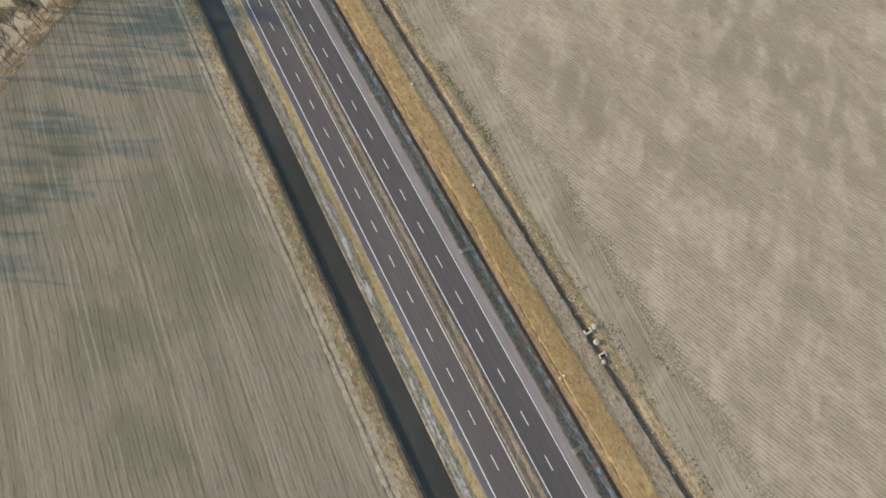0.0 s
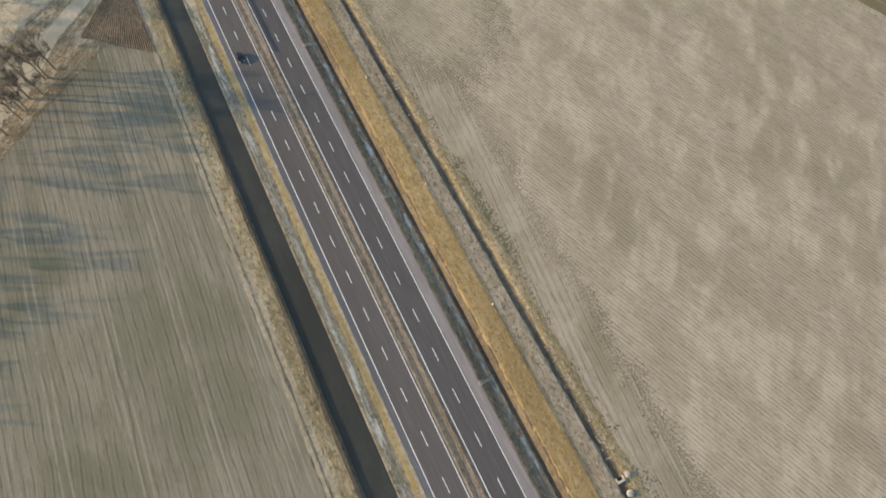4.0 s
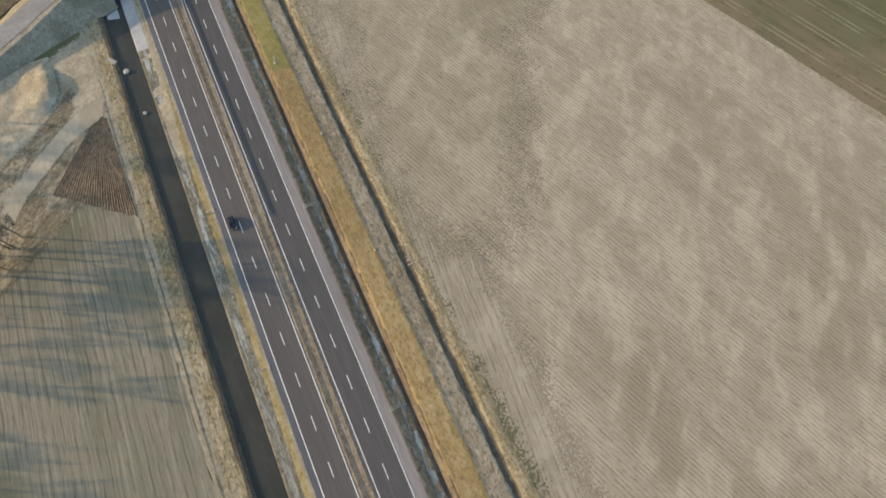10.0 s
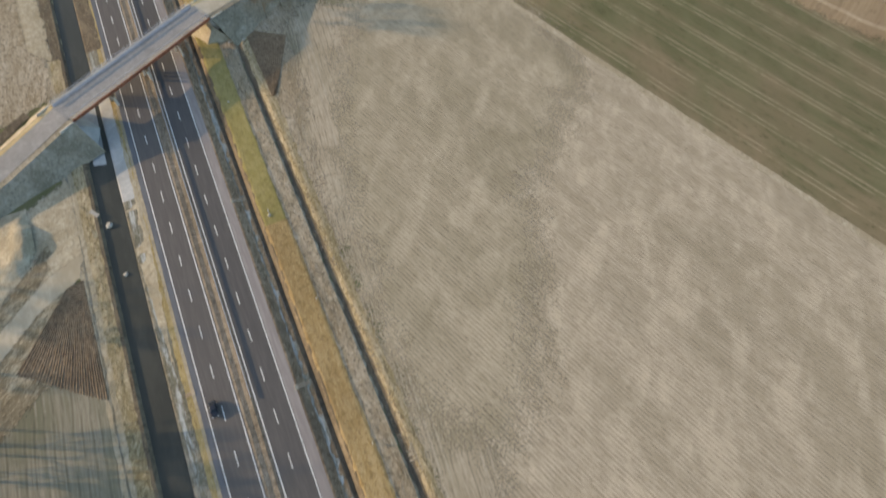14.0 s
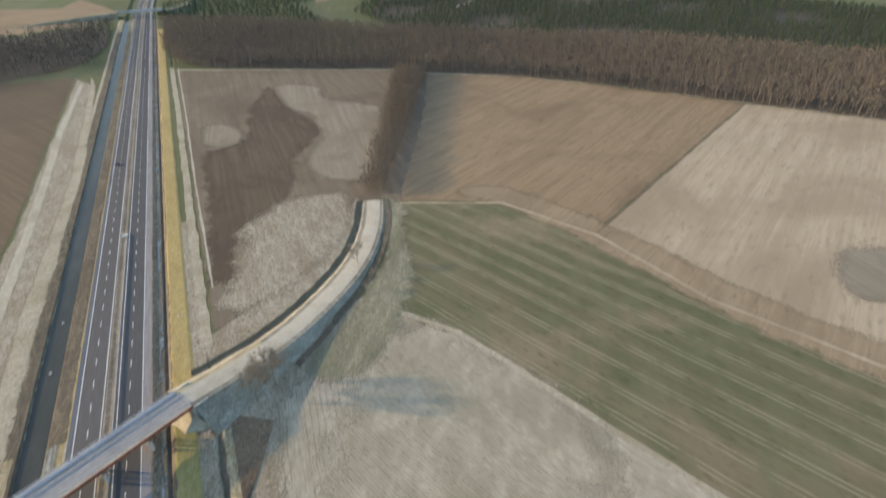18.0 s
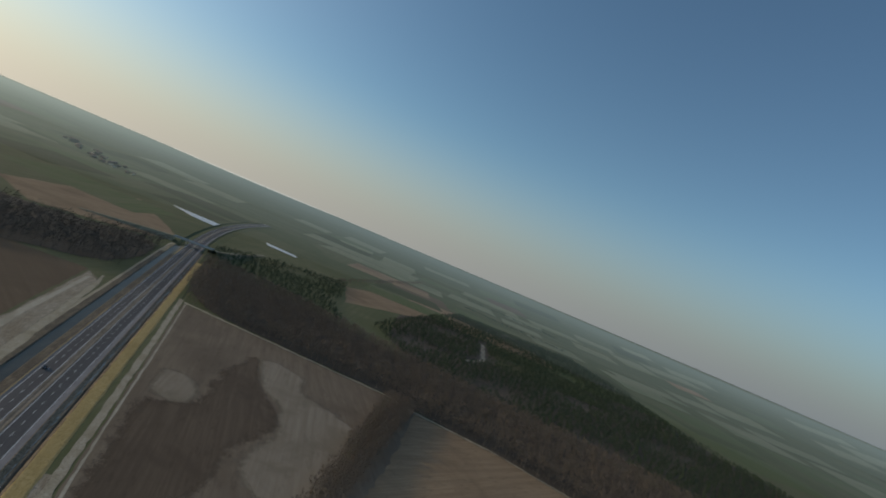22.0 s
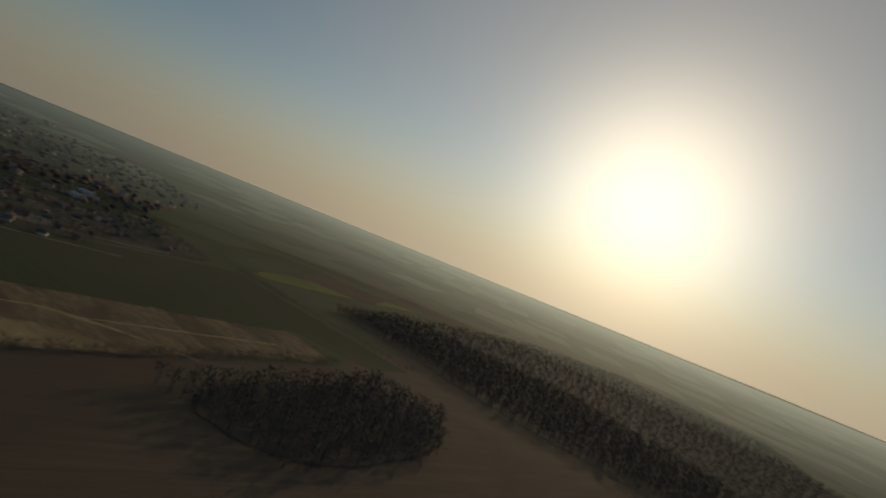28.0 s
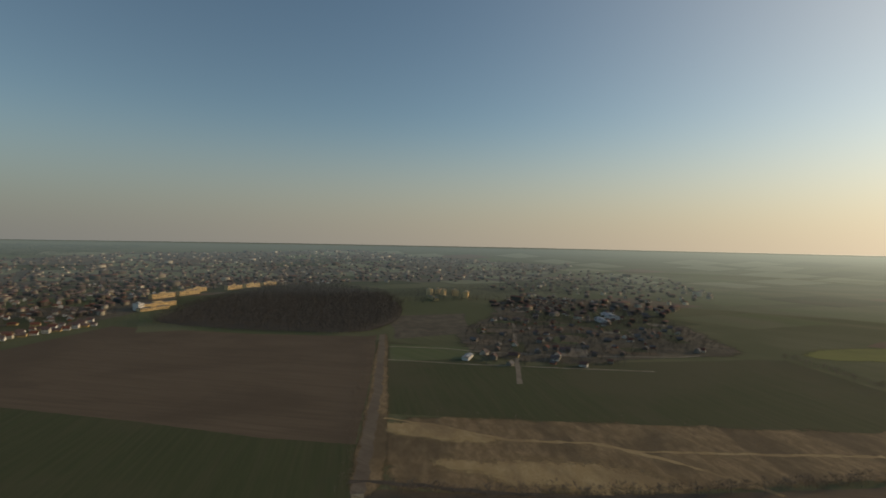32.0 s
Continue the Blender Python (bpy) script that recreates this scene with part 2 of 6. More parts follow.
M_CROP = soil("winter_crop_tramlines", (0.105, 0.108, 0.052), (0.145, 0.138, 0.076), (0.25, 0.188, 0.12), -22.4, 0.6, blotch=0.016, tram=11.0, tram_colour=(0.36, 0.3, 0.205), lo=0.47, hi=0.64, dash=0.6, band=14.0)
M_TILLED = soil("tilled_pale_field", (0.40, 0.30, 0.20), (0.48, 0.375, 0.265), (0.32, 0.235, 0.155), 62, 1.5, blotch=0.011, dash=0.5)
M_TILLED_B = soil("tilled_brown_field", (0.27, 0.182, 0.108), (0.34, 0.24, 0.15), (0.2, 0.132, 0.08), 62, 1.5, blotch=0.012, dash=0.5)
M_TILLED_R = soil("reddish_tilled_patch", (0.295, 0.21, 0.13), (0.355, 0.262, 0.17), (0.24, 0.168, 0.104), 62, 1.5, blotch=0.03, dash=0.5)
M_FALLOW = soil("fallow_brown_field", (0.185, 0.138, 0.096), (0.235, 0.182, 0.13), (0.145, 0.108, 0.076), 2, 2.0, blotch=0.012, dash=0.4)
M_FALLOW_PALE = soil("fallow_pale_patch", (0.255, 0.205, 0.15), (0.31, 0.255, 0.19), (0.215, 0.17, 0.12), 8, 3.0, blotch=0.03, dash=0.3)
M_FALLOW_DARK = soil("fallow_dark_band", (0.115, 0.083, 0.057), (0.15, 0.11, 0.076), (0.09, 0.065, 0.046), 2, 2.0, blotch=0.02, dash=0.4)
M_PLOUGH = mottled("ploughed_brown_earth", (0.175, 0.122, 0.08), (0.25, 0.182, 0.122), (0.13, 0.092, 0.062), 0.8, 0.08, 0.95, relief=0.15, speck=0.5)
M_BROWN = soil("brown_plain_field", (0.15, 0.105, 0.066), (0.185, 0.132, 0.086), (0.12, 0.085, 0.055), -29, 3.0, blotch=0.006)
M_GREEN = soil("green_winter_wheat", (0.07, 0.078, 0.034), (0.088, 0.094, 0.042), (0.105, 0.095, 0.05), 40, 3.0, blotch=0.006)
M_SAND = mottled("rough_sandy_waste", (0.22, 0.145, 0.075), (0.34, 0.232, 0.125), (0.1, 0.073, 0.043), 0.14, 0.022, 0.95, 43, 0.35, 0.4, speck=0.5)
M_OCHRE_SAND = mottled("ochre_bare_sand", (0.40, 0.27, 0.13), (0.48, 0.34, 0.175), (0.24, 0.16, 0.085), 0.12, 0.03, 0.95, 43, 0.4, 0.3, speck=0.4)
M_GARDEN = mottled("dark_garden_ground", (0.115, 0.092, 0.064), (0.185, 0.15, 0.1), (0.08, 0.07, 0.047), 0.06, 0.012, 0.95, 20, 0.6, 0.2, speck=0.4)
M_TOE = mottled("olive_toe_grass", (0.225, 0.2, 0.13), (0.32, 0.285, 0.2), (0.165, 0.155, 0.1), 0.4, 0.08, 0.95, 30, 0.3, 0.25, speck=0.6)
M_MEADOW = soil("far_meadow", (0.1, 0.125, 0.05), (0.135, 0.15, 0.068), (0.165, 0.155, 0.085), 10, 8.0, blotch=0.004)
M_ASPHALT_W = mottled("brownish_asphalt", (0.12, 0.11, 0.105), (0.142, 0.13, 0.124), (0.105, 0.097, 0.093), 1.5, 0.06, 0.85, 0, 0.06, 0.005, spec=0.06)
M_ASPHALT_E = mottled("grey_asphalt", (0.1, 0.095, 0.094), (0.12, 0.113, 0.11), (0.09, 0.087, 0.086), 1.5, 0.06, 0.85, 0, 0.06, 0.005, spec=0.06)
M_SHOULDER = mottled("pale_hard_shoulder", (0.255, 0.228, 0.222), (0.31, 0.28, 0.27), (0.215, 0.195, 0.19), 0.9, 0.08, 0.9, 0, 0.1, 0.01, spec=0.06)
# bluish reflection on the asphalt edge, put into the base colour
M_SHOULDER_REFLECT = mottled("blue_grey_shoulder", (0.13, 0.135, 0.15), (0.16, 0.165, 0.18), (0.11, 0.115, 0.13), 0.9, 0.08, 0.8, 0, 0.1, 0.01, spec=0.06)
M_PAINT = mottled("white_road_paint", (0.72, 0.72, 0.70), (0.80, 0.80, 0.78), (0.6, 0.6, 0.58), 2.0, 0.3, 0.6, relief=0.0)
M_MEDIAN = mottled("dry_median_grass", (0.205, 0.165, 0.125), (0.3, 0.25, 0.195), (0.14, 0.115, 0.085), 0.9, 0.12, 0.95, 0, 0.35, 0.15, speck=0.7)
M_VERGE = mottled("dry_verge_grass", (0.38, 0.275, 0.12), (0.46, 0.36, 0.2), (0.24, 0.185, 0.09), 0.5, 0.07, 0.95, 0, 0.35, 0.2, speck=0.6)
M_ORANGE = mottled("ochre_dry_grass_strip", (0.35, 0.235, 0.105), (0.46, 0.335, 0.18), (0.27, 0.18, 0.085), 0.6, 0.06, 0.95, 0, 0.35, 0.2, speck=0.6)
M_OLIVE = mottled("olive_dry_grass_strip", (0.27, 0.225, 0.085), (0.34, 0.28, 0.125), (0.22, 0.185, 0.07), 0.6, 0.05, 0.95, 0, 0.4, 0.12, speck=0.35)
M_YELLOW = mottled("yellow_ochre_grass_strip", (0.40, 0.285, 0.115), (0.46, 0.34, 0.155), (0.34, 0.24, 0.095), 0.6, 0.05, 0.95, 0, 0.4, 0.12, speck=0.45)
M_WETGRASS = mottled("grey_brown_ditch_grass", (0.235, 0.165, 0.105), (0.345, 0.258, 0.18), (0.135, 0.098, 0.068), 0.8, 0.1, 0.95, 0, 0.3, 0.25, speck=0.8)
# haze over distant fields, put into the base colour as a paler tone
M_HAZEPALE = soil("far_pale_field", (0.205, 0.205, 0.12), (0.245, 0.24, 0.15), (0.165, 0.175, 0.095), 10, 9.0, blotch=0.004)
M_LIME = soil("yellow_green_crop", (0.20, 0.20, 0.055), (0.24, 0.235, 0.075), (0.15, 0.16, 0.05), 10, 5.0, blotch=0.006)
M_TUFT = varied("dry_grass_blades", (0.55, 0.46, 0.31), (0.38, 0.3, 0.18), island=True)
M_SCRUB = mottled("grey_brown_rough_grass", (0.30, 0.245, 0.175), (0.42, 0.36, 0.28), (0.23, 0.175, 0.11), 0.45, 0.07, 0.95, 0, 0.3, 0.25, speck=0.85)
M_DITCH = mottled("dark_ditch_slope", (0.125, 0.098, 0.07), (0.195, 0.155, 0.108), (0.09, 0.074, 0.056), 0.5, 0.09, 0.95, 0, 0.3, 0.2, speck=0.6)
M_BANK = mottled("greyish_wet_bank", (0.17, 0.155, 0.115), (0.27, 0.255, 0.215), (0.115, 0.108, 0.075), 0.7, 0.08, 0.9, 0, 0.25, 0.15, speck=0.8)
M_RIME = mottled("pale_grey_reed_edge", (0.15, 0.145, 0.11), (0.39, 0.41, 0.40), (0.2, 0.2, 0.17), 0.8, 0.1, 0.95, 0, 0.12, 0.15, lo=0.44, hi=0.58, speck=0.5)
M_MARGIN = mottled("rough_tan_grass", (0.31, 0.24, 0.135), (0.47, 0.385, 0.265), (0.19, 0.155, 0.085), 0.7, 0.09, 0.95, 0, 0.16, 0.3, speck=0.85)
M_TRACK = mottled("pale_sand_track", (0.40, 0.345, 0.26), (0.48, 0.42, 0.33), (0.33, 0.28, 0.20), 0.5, 0.05, 0.95, 0, 0.4, 0.06)
M_GRAVEL = mottled("pale_sandy_gravel_road", (0.50, 0.425, 0.325), (0.58, 0.5, 0.395), (0.43, 0.36, 0.27), 1.0, 0.1, 0.95, relief=0.04)
M_EARTH = mottled("bare_sandy_slope", (0.4, 0.335, 0.24), (0.5, 0.43, 0.325), (0.3, 0.245, 0.165), 0.35, 0.06, 0.95, relief=0.25, speck=0.45)
M_CONCRETE = mottled("pale_concrete", (0.50, 0.47, 0.42), (0.58, 0.55, 0.50), (0.42, 0.38, 0.33), 0.8, 0.2, 0.85, relief=0.01)
M_RUST = mottled("rust_red_girder_paint", (0.25, 0.09, 0.055), (0.31, 0.12, 0.075), (0.2, 0.075, 0.05), 0.8, 0.2, 0.6, relief=0.0)
M_STEEL = mottled("galvanised_steel", (0.45, 0.47, 0.5), (0.55, 0.57, 0.6), (0.4, 0.42, 0.45), 1.0, 0.2, 0.45, relief=0.0, metal=0.6)
M_WATER = mottled("dark_ditch_water", (0.05, 0.053, 0.047), (0.066, 0.068, 0.06), (0.04, 0.042, 0.037), 0.2, 0.03, 0.4, 0, 0.3, 0.02, spec=0.12)
M_TREE_TWIG = varied("thin_brown_twigs", (0.26, 0.21, 0.155), (0.18, 0.145, 0.105), island=True)
M_TWIG = varied("bare_brown_twigs", (0.235, 0.185, 0.14), (0.16, 0.128, 0.1), island=True)
M_BARK = mottled("grey_brown_bark", (0.19, 0.155, 0.115), (0.26, 0.21, 0.16), None, 1.0, 0.3, 0.95, relief=0.05)
M_PINE = varied("dark_pine_needles", (0.036, 0.056, 0.03), (0.07, 0.086, 0.044), island=True)
M_SHEET = mottled("white_plastic_sheet", (0.75, 0.75, 0.75), (0.82, 0.82, 0.82), (0.68, 0.68, 0.68), 0.3, 0.05, 0.5, relief=0.0)
M_DECK = mottled("worn_grey_deck_asphalt", (0.27, 0.26, 0.255), (0.33, 0.32, 0.31), (0.23, 0.225, 0.22), 0.8, 0.1, 0.85, relief=0.01, spec=0.06)
M_WALK = mottled("tan_walkway_concrete", (0.42, 0.34, 0.25), (0.50, 0.42, 0.32), (0.36, 0.28, 0.2), 0.8, 0.2, 0.85, relief=0.01)
M_STEELBLUE = mottled("blue_grey_walkway", (0.25, 0.30, 0.37), (0.32, 0.37, 0.44), (0.22, 0.26, 0.32), 0.8, 0.2, 0.7, relief=0.01)
M_RUSTPALE = mottled("brown_stained_concrete", (0.30, 0.20, 0.14), (0.38, 0.28, 0.2), (0.24, 0.15, 0.1), 0.8, 0.2, 0.85, relief=0.01)
M_SLOPE = mottled("bare_slope_thin_grass", (0.3, 0.255, 0.19), (0.4, 0.35, 0.28), (0.19, 0.17, 0.125), 0.4, 0.08, 0.95, relief=0.25, speck=0.5)
M_OCHRE_EDGE = mottled("ochre_sand_edge", (0.50, 0.38, 0.21), (0.58, 0.46, 0.28), (0.40, 0.30, 0.16), 0.6, 0.1, 0.95, relief=0.05)
M_PAVED = mottled("pale_slope_paving", (0.40, 0.41, 0.41), (0.48, 0.48, 0.47), (0.33, 0.33, 0.32), 0.7, 0.12, 0.9, relief=0.03)
# shaded and sunlit facades put into the colour: mostly near-black, few bright
M_FAR_WALL_LIT_MIX = varied("far_pale_walls", (0.085, 0.076, 0.063), (0.8, 0.71, 0.55), island=True, skew=4.5)
M_FAR_ROOF = varied("far_tiled_roofs", (0.19, 0.08, 0.055), (0.17, 0.15, 0.14), island=True)
# darker copy of the house wall: the shaded side put into its colour
M_WALL_SHADED = varied("weathered_grey_wall", (0.15, 0.13, 0.105), (0.33, 0.3, 0.255))
M_WALL = varied("rendered_house_wall", (0.68, 0.60, 0.47), (0.80, 0.78, 0.74))
M_WALL_WARM = varied("yellow_rendered_wall", (0.60, 0.40, 0.18), (0.68, 0.5, 0.27))
M_ROOF = varied("tiled_house_roof", (0.22, 0.085, 0.055), (0.17, 0.15, 0.14))
M_ROOF_FLAT = varied("grey_felt_roof", (0.14, 0.135, 0.13), (0.22, 0.21, 0.2))
M_BRICK = mottled("red_brick_wall", (0.34, 0.13, 0.08), (0.40, 0.17, 0.11), None, 0.8, 0.2, 0.9, relief=0.02)
M_METAL_ROOF = mottled("pale_metal_roof", (0.34, 0.34, 0.34), (0.42, 0.42, 0.42), (0.28, 0.27, 0.26), 0.5, 0.1, 0.7, relief=0.0)
M_PANE = mottled("dark_window_glass", (0.02, 0.025, 0.03), (0.035, 0.04, 0.045), None, 0.5, 0.2, 0.12, relief=0.0, spec=0.5)
M_CAR = mottled("dark_blue_car_paint", (0.014, 0.018, 0.03), (0.017, 0.022, 0.035), None, 0.5, 0.2, 0.3, relief=0.0, spec=0.5)
M_TYRE = mottled("black_rubber", (0.015, 0.015, 0.015), (0.022, 0.022, 0.022), None, 2.0, 0.5, 0.9, relief=0.0)
M_LIGHT = mottled("white_car_lamp", (0.7, 0.7, 0.68), (0.75, 0.75, 0.72), None, 2.0, 0.5, 0.2, relief=0.0)
M_DARKDITCH = mottled("wet_dark_ditch", (0.045, 0.05, 0.04), (0.07, 0.075, 0.055), (0.035, 0.04, 0.032), 0.5, 0.09, 0.7, relief=0.1)
M_LITTER = mottled("brown_leaf_litter", (0.095, 0.075, 0.055), (0.13, 0.10, 0.072), (0.075, 0.06, 0.045), 0.3, 0.03, 0.95, relief=0.1)
M_TWIG_DARK = varied("dark_far_twigs", (0.128, 0.112, 0.094), (0.104, 0.092, 0.078), island=True)
# sandy and brown soil; the dark streaks also paint the shadows of lumps
M_HEDGEBANK = mottled("lumpy_sandy_hedge_bank", (0.21, 0.165, 0.105), (0.45, 0.38, 0.275), (0.15, 0.125, 0.085), 0.35, 0.09, 0.95, 46, 0.45, 0.6, speck=0.6)
M_STONE = mottled("weathered_pale_stone", (0.36, 0.34, 0.30), (0.44, 0.42, 0.38), (0.28, 0.25, 0.21), 1.2, 0.4, 0.9, relief=0.06)


SOFT = {}


def softened(material):
    """The same surface, thinning out to nothing where the attribute "cover" falls to 0."""
    if material.name not in SOFT:
        m = material.copy()
        m.name = material.name + "_thin_edge"
        nt = m.node_tree
        cover = nt.nodes.new("ShaderNodeAttribute")
        cover.attribute_name = "cover"
        uneven = calc(nt, "ADD", cover.outputs["Fac"], calc(nt, "MULTIPLY", calc(nt, "SUBTRACT", noisy(nt, coords(nt), 0.16, 6, 0.7), 0.5), 0.9))
        uneven = calc(nt, "ADD", uneven, calc(nt, "MULTIPLY", calc(nt, "SUBTRACT", noisy(nt, coords(nt), 1.3, 4, 0.7), 0.5), 1.6))
        uneven = calc(nt, "ADD", uneven, calc(nt, "MULTIPLY", calc(nt, "SUBTRACT", noisy(nt, coords(nt), 0.035, 4, 0.6), 0.5), 1.0))
        sheer = node(nt, "ShaderNodeBsdfTransparent")
        mix = node(nt, "ShaderNodeMixShader")
        link(nt, ramp(nt, uneven, 0.36, 0.64), mix.inputs[0])
        link(nt, sheer.outputs[0], mix.inputs[1])
        link(nt, nt.nodes["Principled BSDF"].outputs[0], mix.inputs[2])
        link(nt, mix.outputs[0], nt.nodes["Material Output"].inputs[0])
        SOFT[material.name] = m
    return SOFT[material.name]

# ---- building helpers ----
from mathutils import geometry


def upland(x, y):
    """Height of the land, which is flat for two kilometres round the bridge and then climbs gently to a far upland."""
    s = np.clip((np.hypot(x, np.asarray(y) - 150.0) - 2200.0) / 2100.0, 0.0, 1.0)
    return 119.0 * s * s


def flat_fill(bm, loop, z):
    """Fills an outline with flat triangles; returns the points made."""
    given = [Vector(p[:2]) for p in loop]
    xs, ys = [p.x for p in given], [p.y for p in given]
    if max(math.hypot(x, y - 150) for x, y in zip(xs, ys)) > 2200 and max(xs) - min(xs) > 500:
        given += [Vector((x, y)) for x in np.arange(min(xs), max(xs), 70.0) for y in np.arange(min(ys), max(ys), 70.0)]
    pts, _, tris, _, _, _ = geometry.delaunay_2d_cdt(given, [], [list(range(len(loop)))], 1, 1e-4)
    made = [bm.verts.new((p.x, p.y, z + float(upland(p.x, p.y)))) for p in pts]
    for t in tris:
        f = bm.faces.new([made[i] for i in t])
        f.normal_update()
        if f.normal.z < 0:
            f.normal_flip()
    return made


def part(name, bm, material, parent=None, label=""):
    """Links a bmesh as one mesh object, under a thing where one is given."""
    me = bpy.data.meshes.new(name)
    bm.to_mesh(me)
    bm.free()
    me.materials.append(material)
    ob = new(name, me)
    if parent is not None:
        ob.parent = parent
    if label:
        ob["label"] = label
    return ob


def tri_mesh(name, verts, faces, material):
    """A mesh of triangles from two arrays."""
    me = bpy.data.meshes.new(name)
    v, f = np.asarray(verts, np.float32), np.asarray(faces, np.int32)
    me.vertices.add(len(v))
    me.vertices.foreach_set("co", v.ravel())
    me.loops.add(f.size)
    me.loops.foreach_set("vertex_index", f.ravel())
    me.polygons.add(len(f))
    me.polygons.foreach_set("loop_start", np.arange(0, f.size, 3, dtype=np.int32))
    me.update(calc_edges=True)
    me.materials.append(material)
    return me


def setting(ob, label, category):
    return tagged(ob, label, category, kind="structure")


def jagged(pts, step, jag, rng):
    """A closed outline with points every few metres, moved a little by chance."""
    out = []
    for (x0, y0), (x1, y1) in zip(pts, pts[1:] + pts[:1]):
        n = max(1, int(math.hypot(x1 - x0, y1 - y0) / step))
        for k in range(n):
            u = k / n
            j = jag if k else 0
            out.append((x0 + (x1 - x0) * u + rng.uniform(-j, j), y0 + (y1 - y0) * u + rng.uniform(-j, j)))
    return out


def lane(name, line, width, z, material, label, category="balk", wobble=0.3):
    """A narrow strip along a broken line."""
    rng = random.Random(int(abs(line[0][0] * 7 + line[-1][1] * 3)))
    pts = []
    for (x0, y0), (x1, y1) in zip(line, line[1:]):
        n = max(1, int(math.hypot(x1 - x0, y1 - y0) / 6))
        pts += [(x0 + (x1 - x0) * k / n, y0 + (y1 - y0) * k / n) for k in range(n)]
    pts.append(line[-1])
    bm = bmesh.new()
    last = None
    z += 0.0007 * len(LAID)
    LAID.append(name)
    for i, (x, y) in enumerate(pts):
        (ax, ay), (bx, by) = pts[max(i - 1, 0)], pts[min(i + 1, len(pts) - 1)]
        d = Vector((bx - ax, by - ay, 0)).normalized()
        w = [width / 2 + rng.uniform(-wobble, wobble) for _ in range(2)]
        row = [bm.verts.new((x - d.y * w[0], y + d.x * w[0], z)), bm.verts.new((x + d.y * w[1], y - d.x * w[1], z))]
        if last:
            bm.faces.new((last[0], last[1], row[1], row[0]))
        last = row
    return setting(part(name, bm, material), label, category)


LAID = []


def field(name, pts, z, material, label, jag=0.6, step=7.0, category="field"):
    """A field laid flat on the ground sheet."""
    rng = random.Random(len(pts) * 7 + int(abs(pts[0][0] * 13)))
    z += 0.0007 * len(LAID)
    LAID.append(name)
    bm = bmesh.new()
    flat_fill(bm, jagged(pts, step, jag, rng), z)
    return setting(part(name, bm, material), label, category)


def soft_field(name, pts, z, material, label, feather=3.0, category="field"):
    """A patch whose edge thins out over a few metres, laid on the ground sheet."""
    z += 0.0007 * len(LAID)
    LAID.append(name)
    for _ in range(2 if feather >= 5 else 0):
        pts = [q for (x0, y0), (x1, y1) in zip(pts, pts[1:] + pts[:1]) for q in ((x0 * 0.75 + x1 * 0.25, y0 * 0.75 + y1 * 0.25), (x0 * 0.25 + x1 * 0.75, y0 * 0.25 + y1 * 0.75))]
    area = sum(x0 * y1 - x1 * y0 for (x0, y0), (x1, y1) in zip(pts, pts[1:] + pts[:1]))
    if area < 0:
        pts = pts[::-1]
    rim = [Vector((x, y, z)) for x, y in jagged(pts, max(4.0, feather * 0.8), 0.0, random.Random(1))]
    n = len(rim)
    bm = bmesh.new()
    cover = bm.verts.layers.float.new("cover")
    inner, outer = [], []
    for k, p in enumerate(rim):
        d = (rim[(k + 1) % n] - rim[k - 1]).normalized()
        side = Vector((-d.y, d.x, 0))
        inner.append(bm.verts.new(p + side * feather * 0.6))
        inner[-1][cover] = 1.0
        outer.append(bm.verts.new(p - side * feather * 0.6 - Vector((0, 0, 0.004 + 0.004 * (k % 5)))))
    for k in range(n):
        bm.faces.new((outer[k], outer[(k + 1) % n], inner[(k + 1) % n], inner[k]))
    for v in flat_fill(bm, [v.co for v in inner], z):
        v[cover] = 1.0
    bm.normal_update()
    for f in bm.faces:
        if f.normal.z < 0:
            f.normal_flip()
    return setting(part(name, bm, softened(material)), label, category)


def sweep(y):
    """How far the motorway's middle lies from x = 0: straight, then bending away to the right past the far bridge."""
    return 0.0 if y < 1130 else 1.0e-4 * (y - 1130) ** 2


# heights of the ground across the motorway: x, z
ACROSS = [(-33, 0.0), (-25.2, 0.1), (-23.4, -1.5), (-18.8, -1.5), (-17.2, -0.35), (-13.6, -0.1), (-11.6, -0.06), (-1.7, -0.06), (-1.2, 0.06), (0.2, -0.12),
          (1.4, 0.06), (1.9, -0.06), (13.1, -0.06), (13.5, -0.1), (15.3, -0.78), (17.1, -0.9), (18.4, -1.4), (19.6, 0.05), (20.4, 0.25), (26.2, 0.2), (27.5, 0.0), (31.7, 0.05), (32.5, -0.5),
          (33.4, -0.5), (35.2, 0.0), (36.2, 0.06), (37.5, 0.0)]


def lay(x):
    """Height of the ground at x across the motorway."""
    return float(np.interp(x, [a for a, b in ACROSS], [b for a, b in ACROSS], 0, 0))


def steps(y0, y1):
    """Stations along the motorway, closer where it is passed near."""
    ys, y = [], y0
    while y < y1:
        ys.append(y)
        y += 2.0 if -130 < y < 330 else (12.0 if y < 1130 else 40.0)
    return ys + [y1]


STRIPS = []


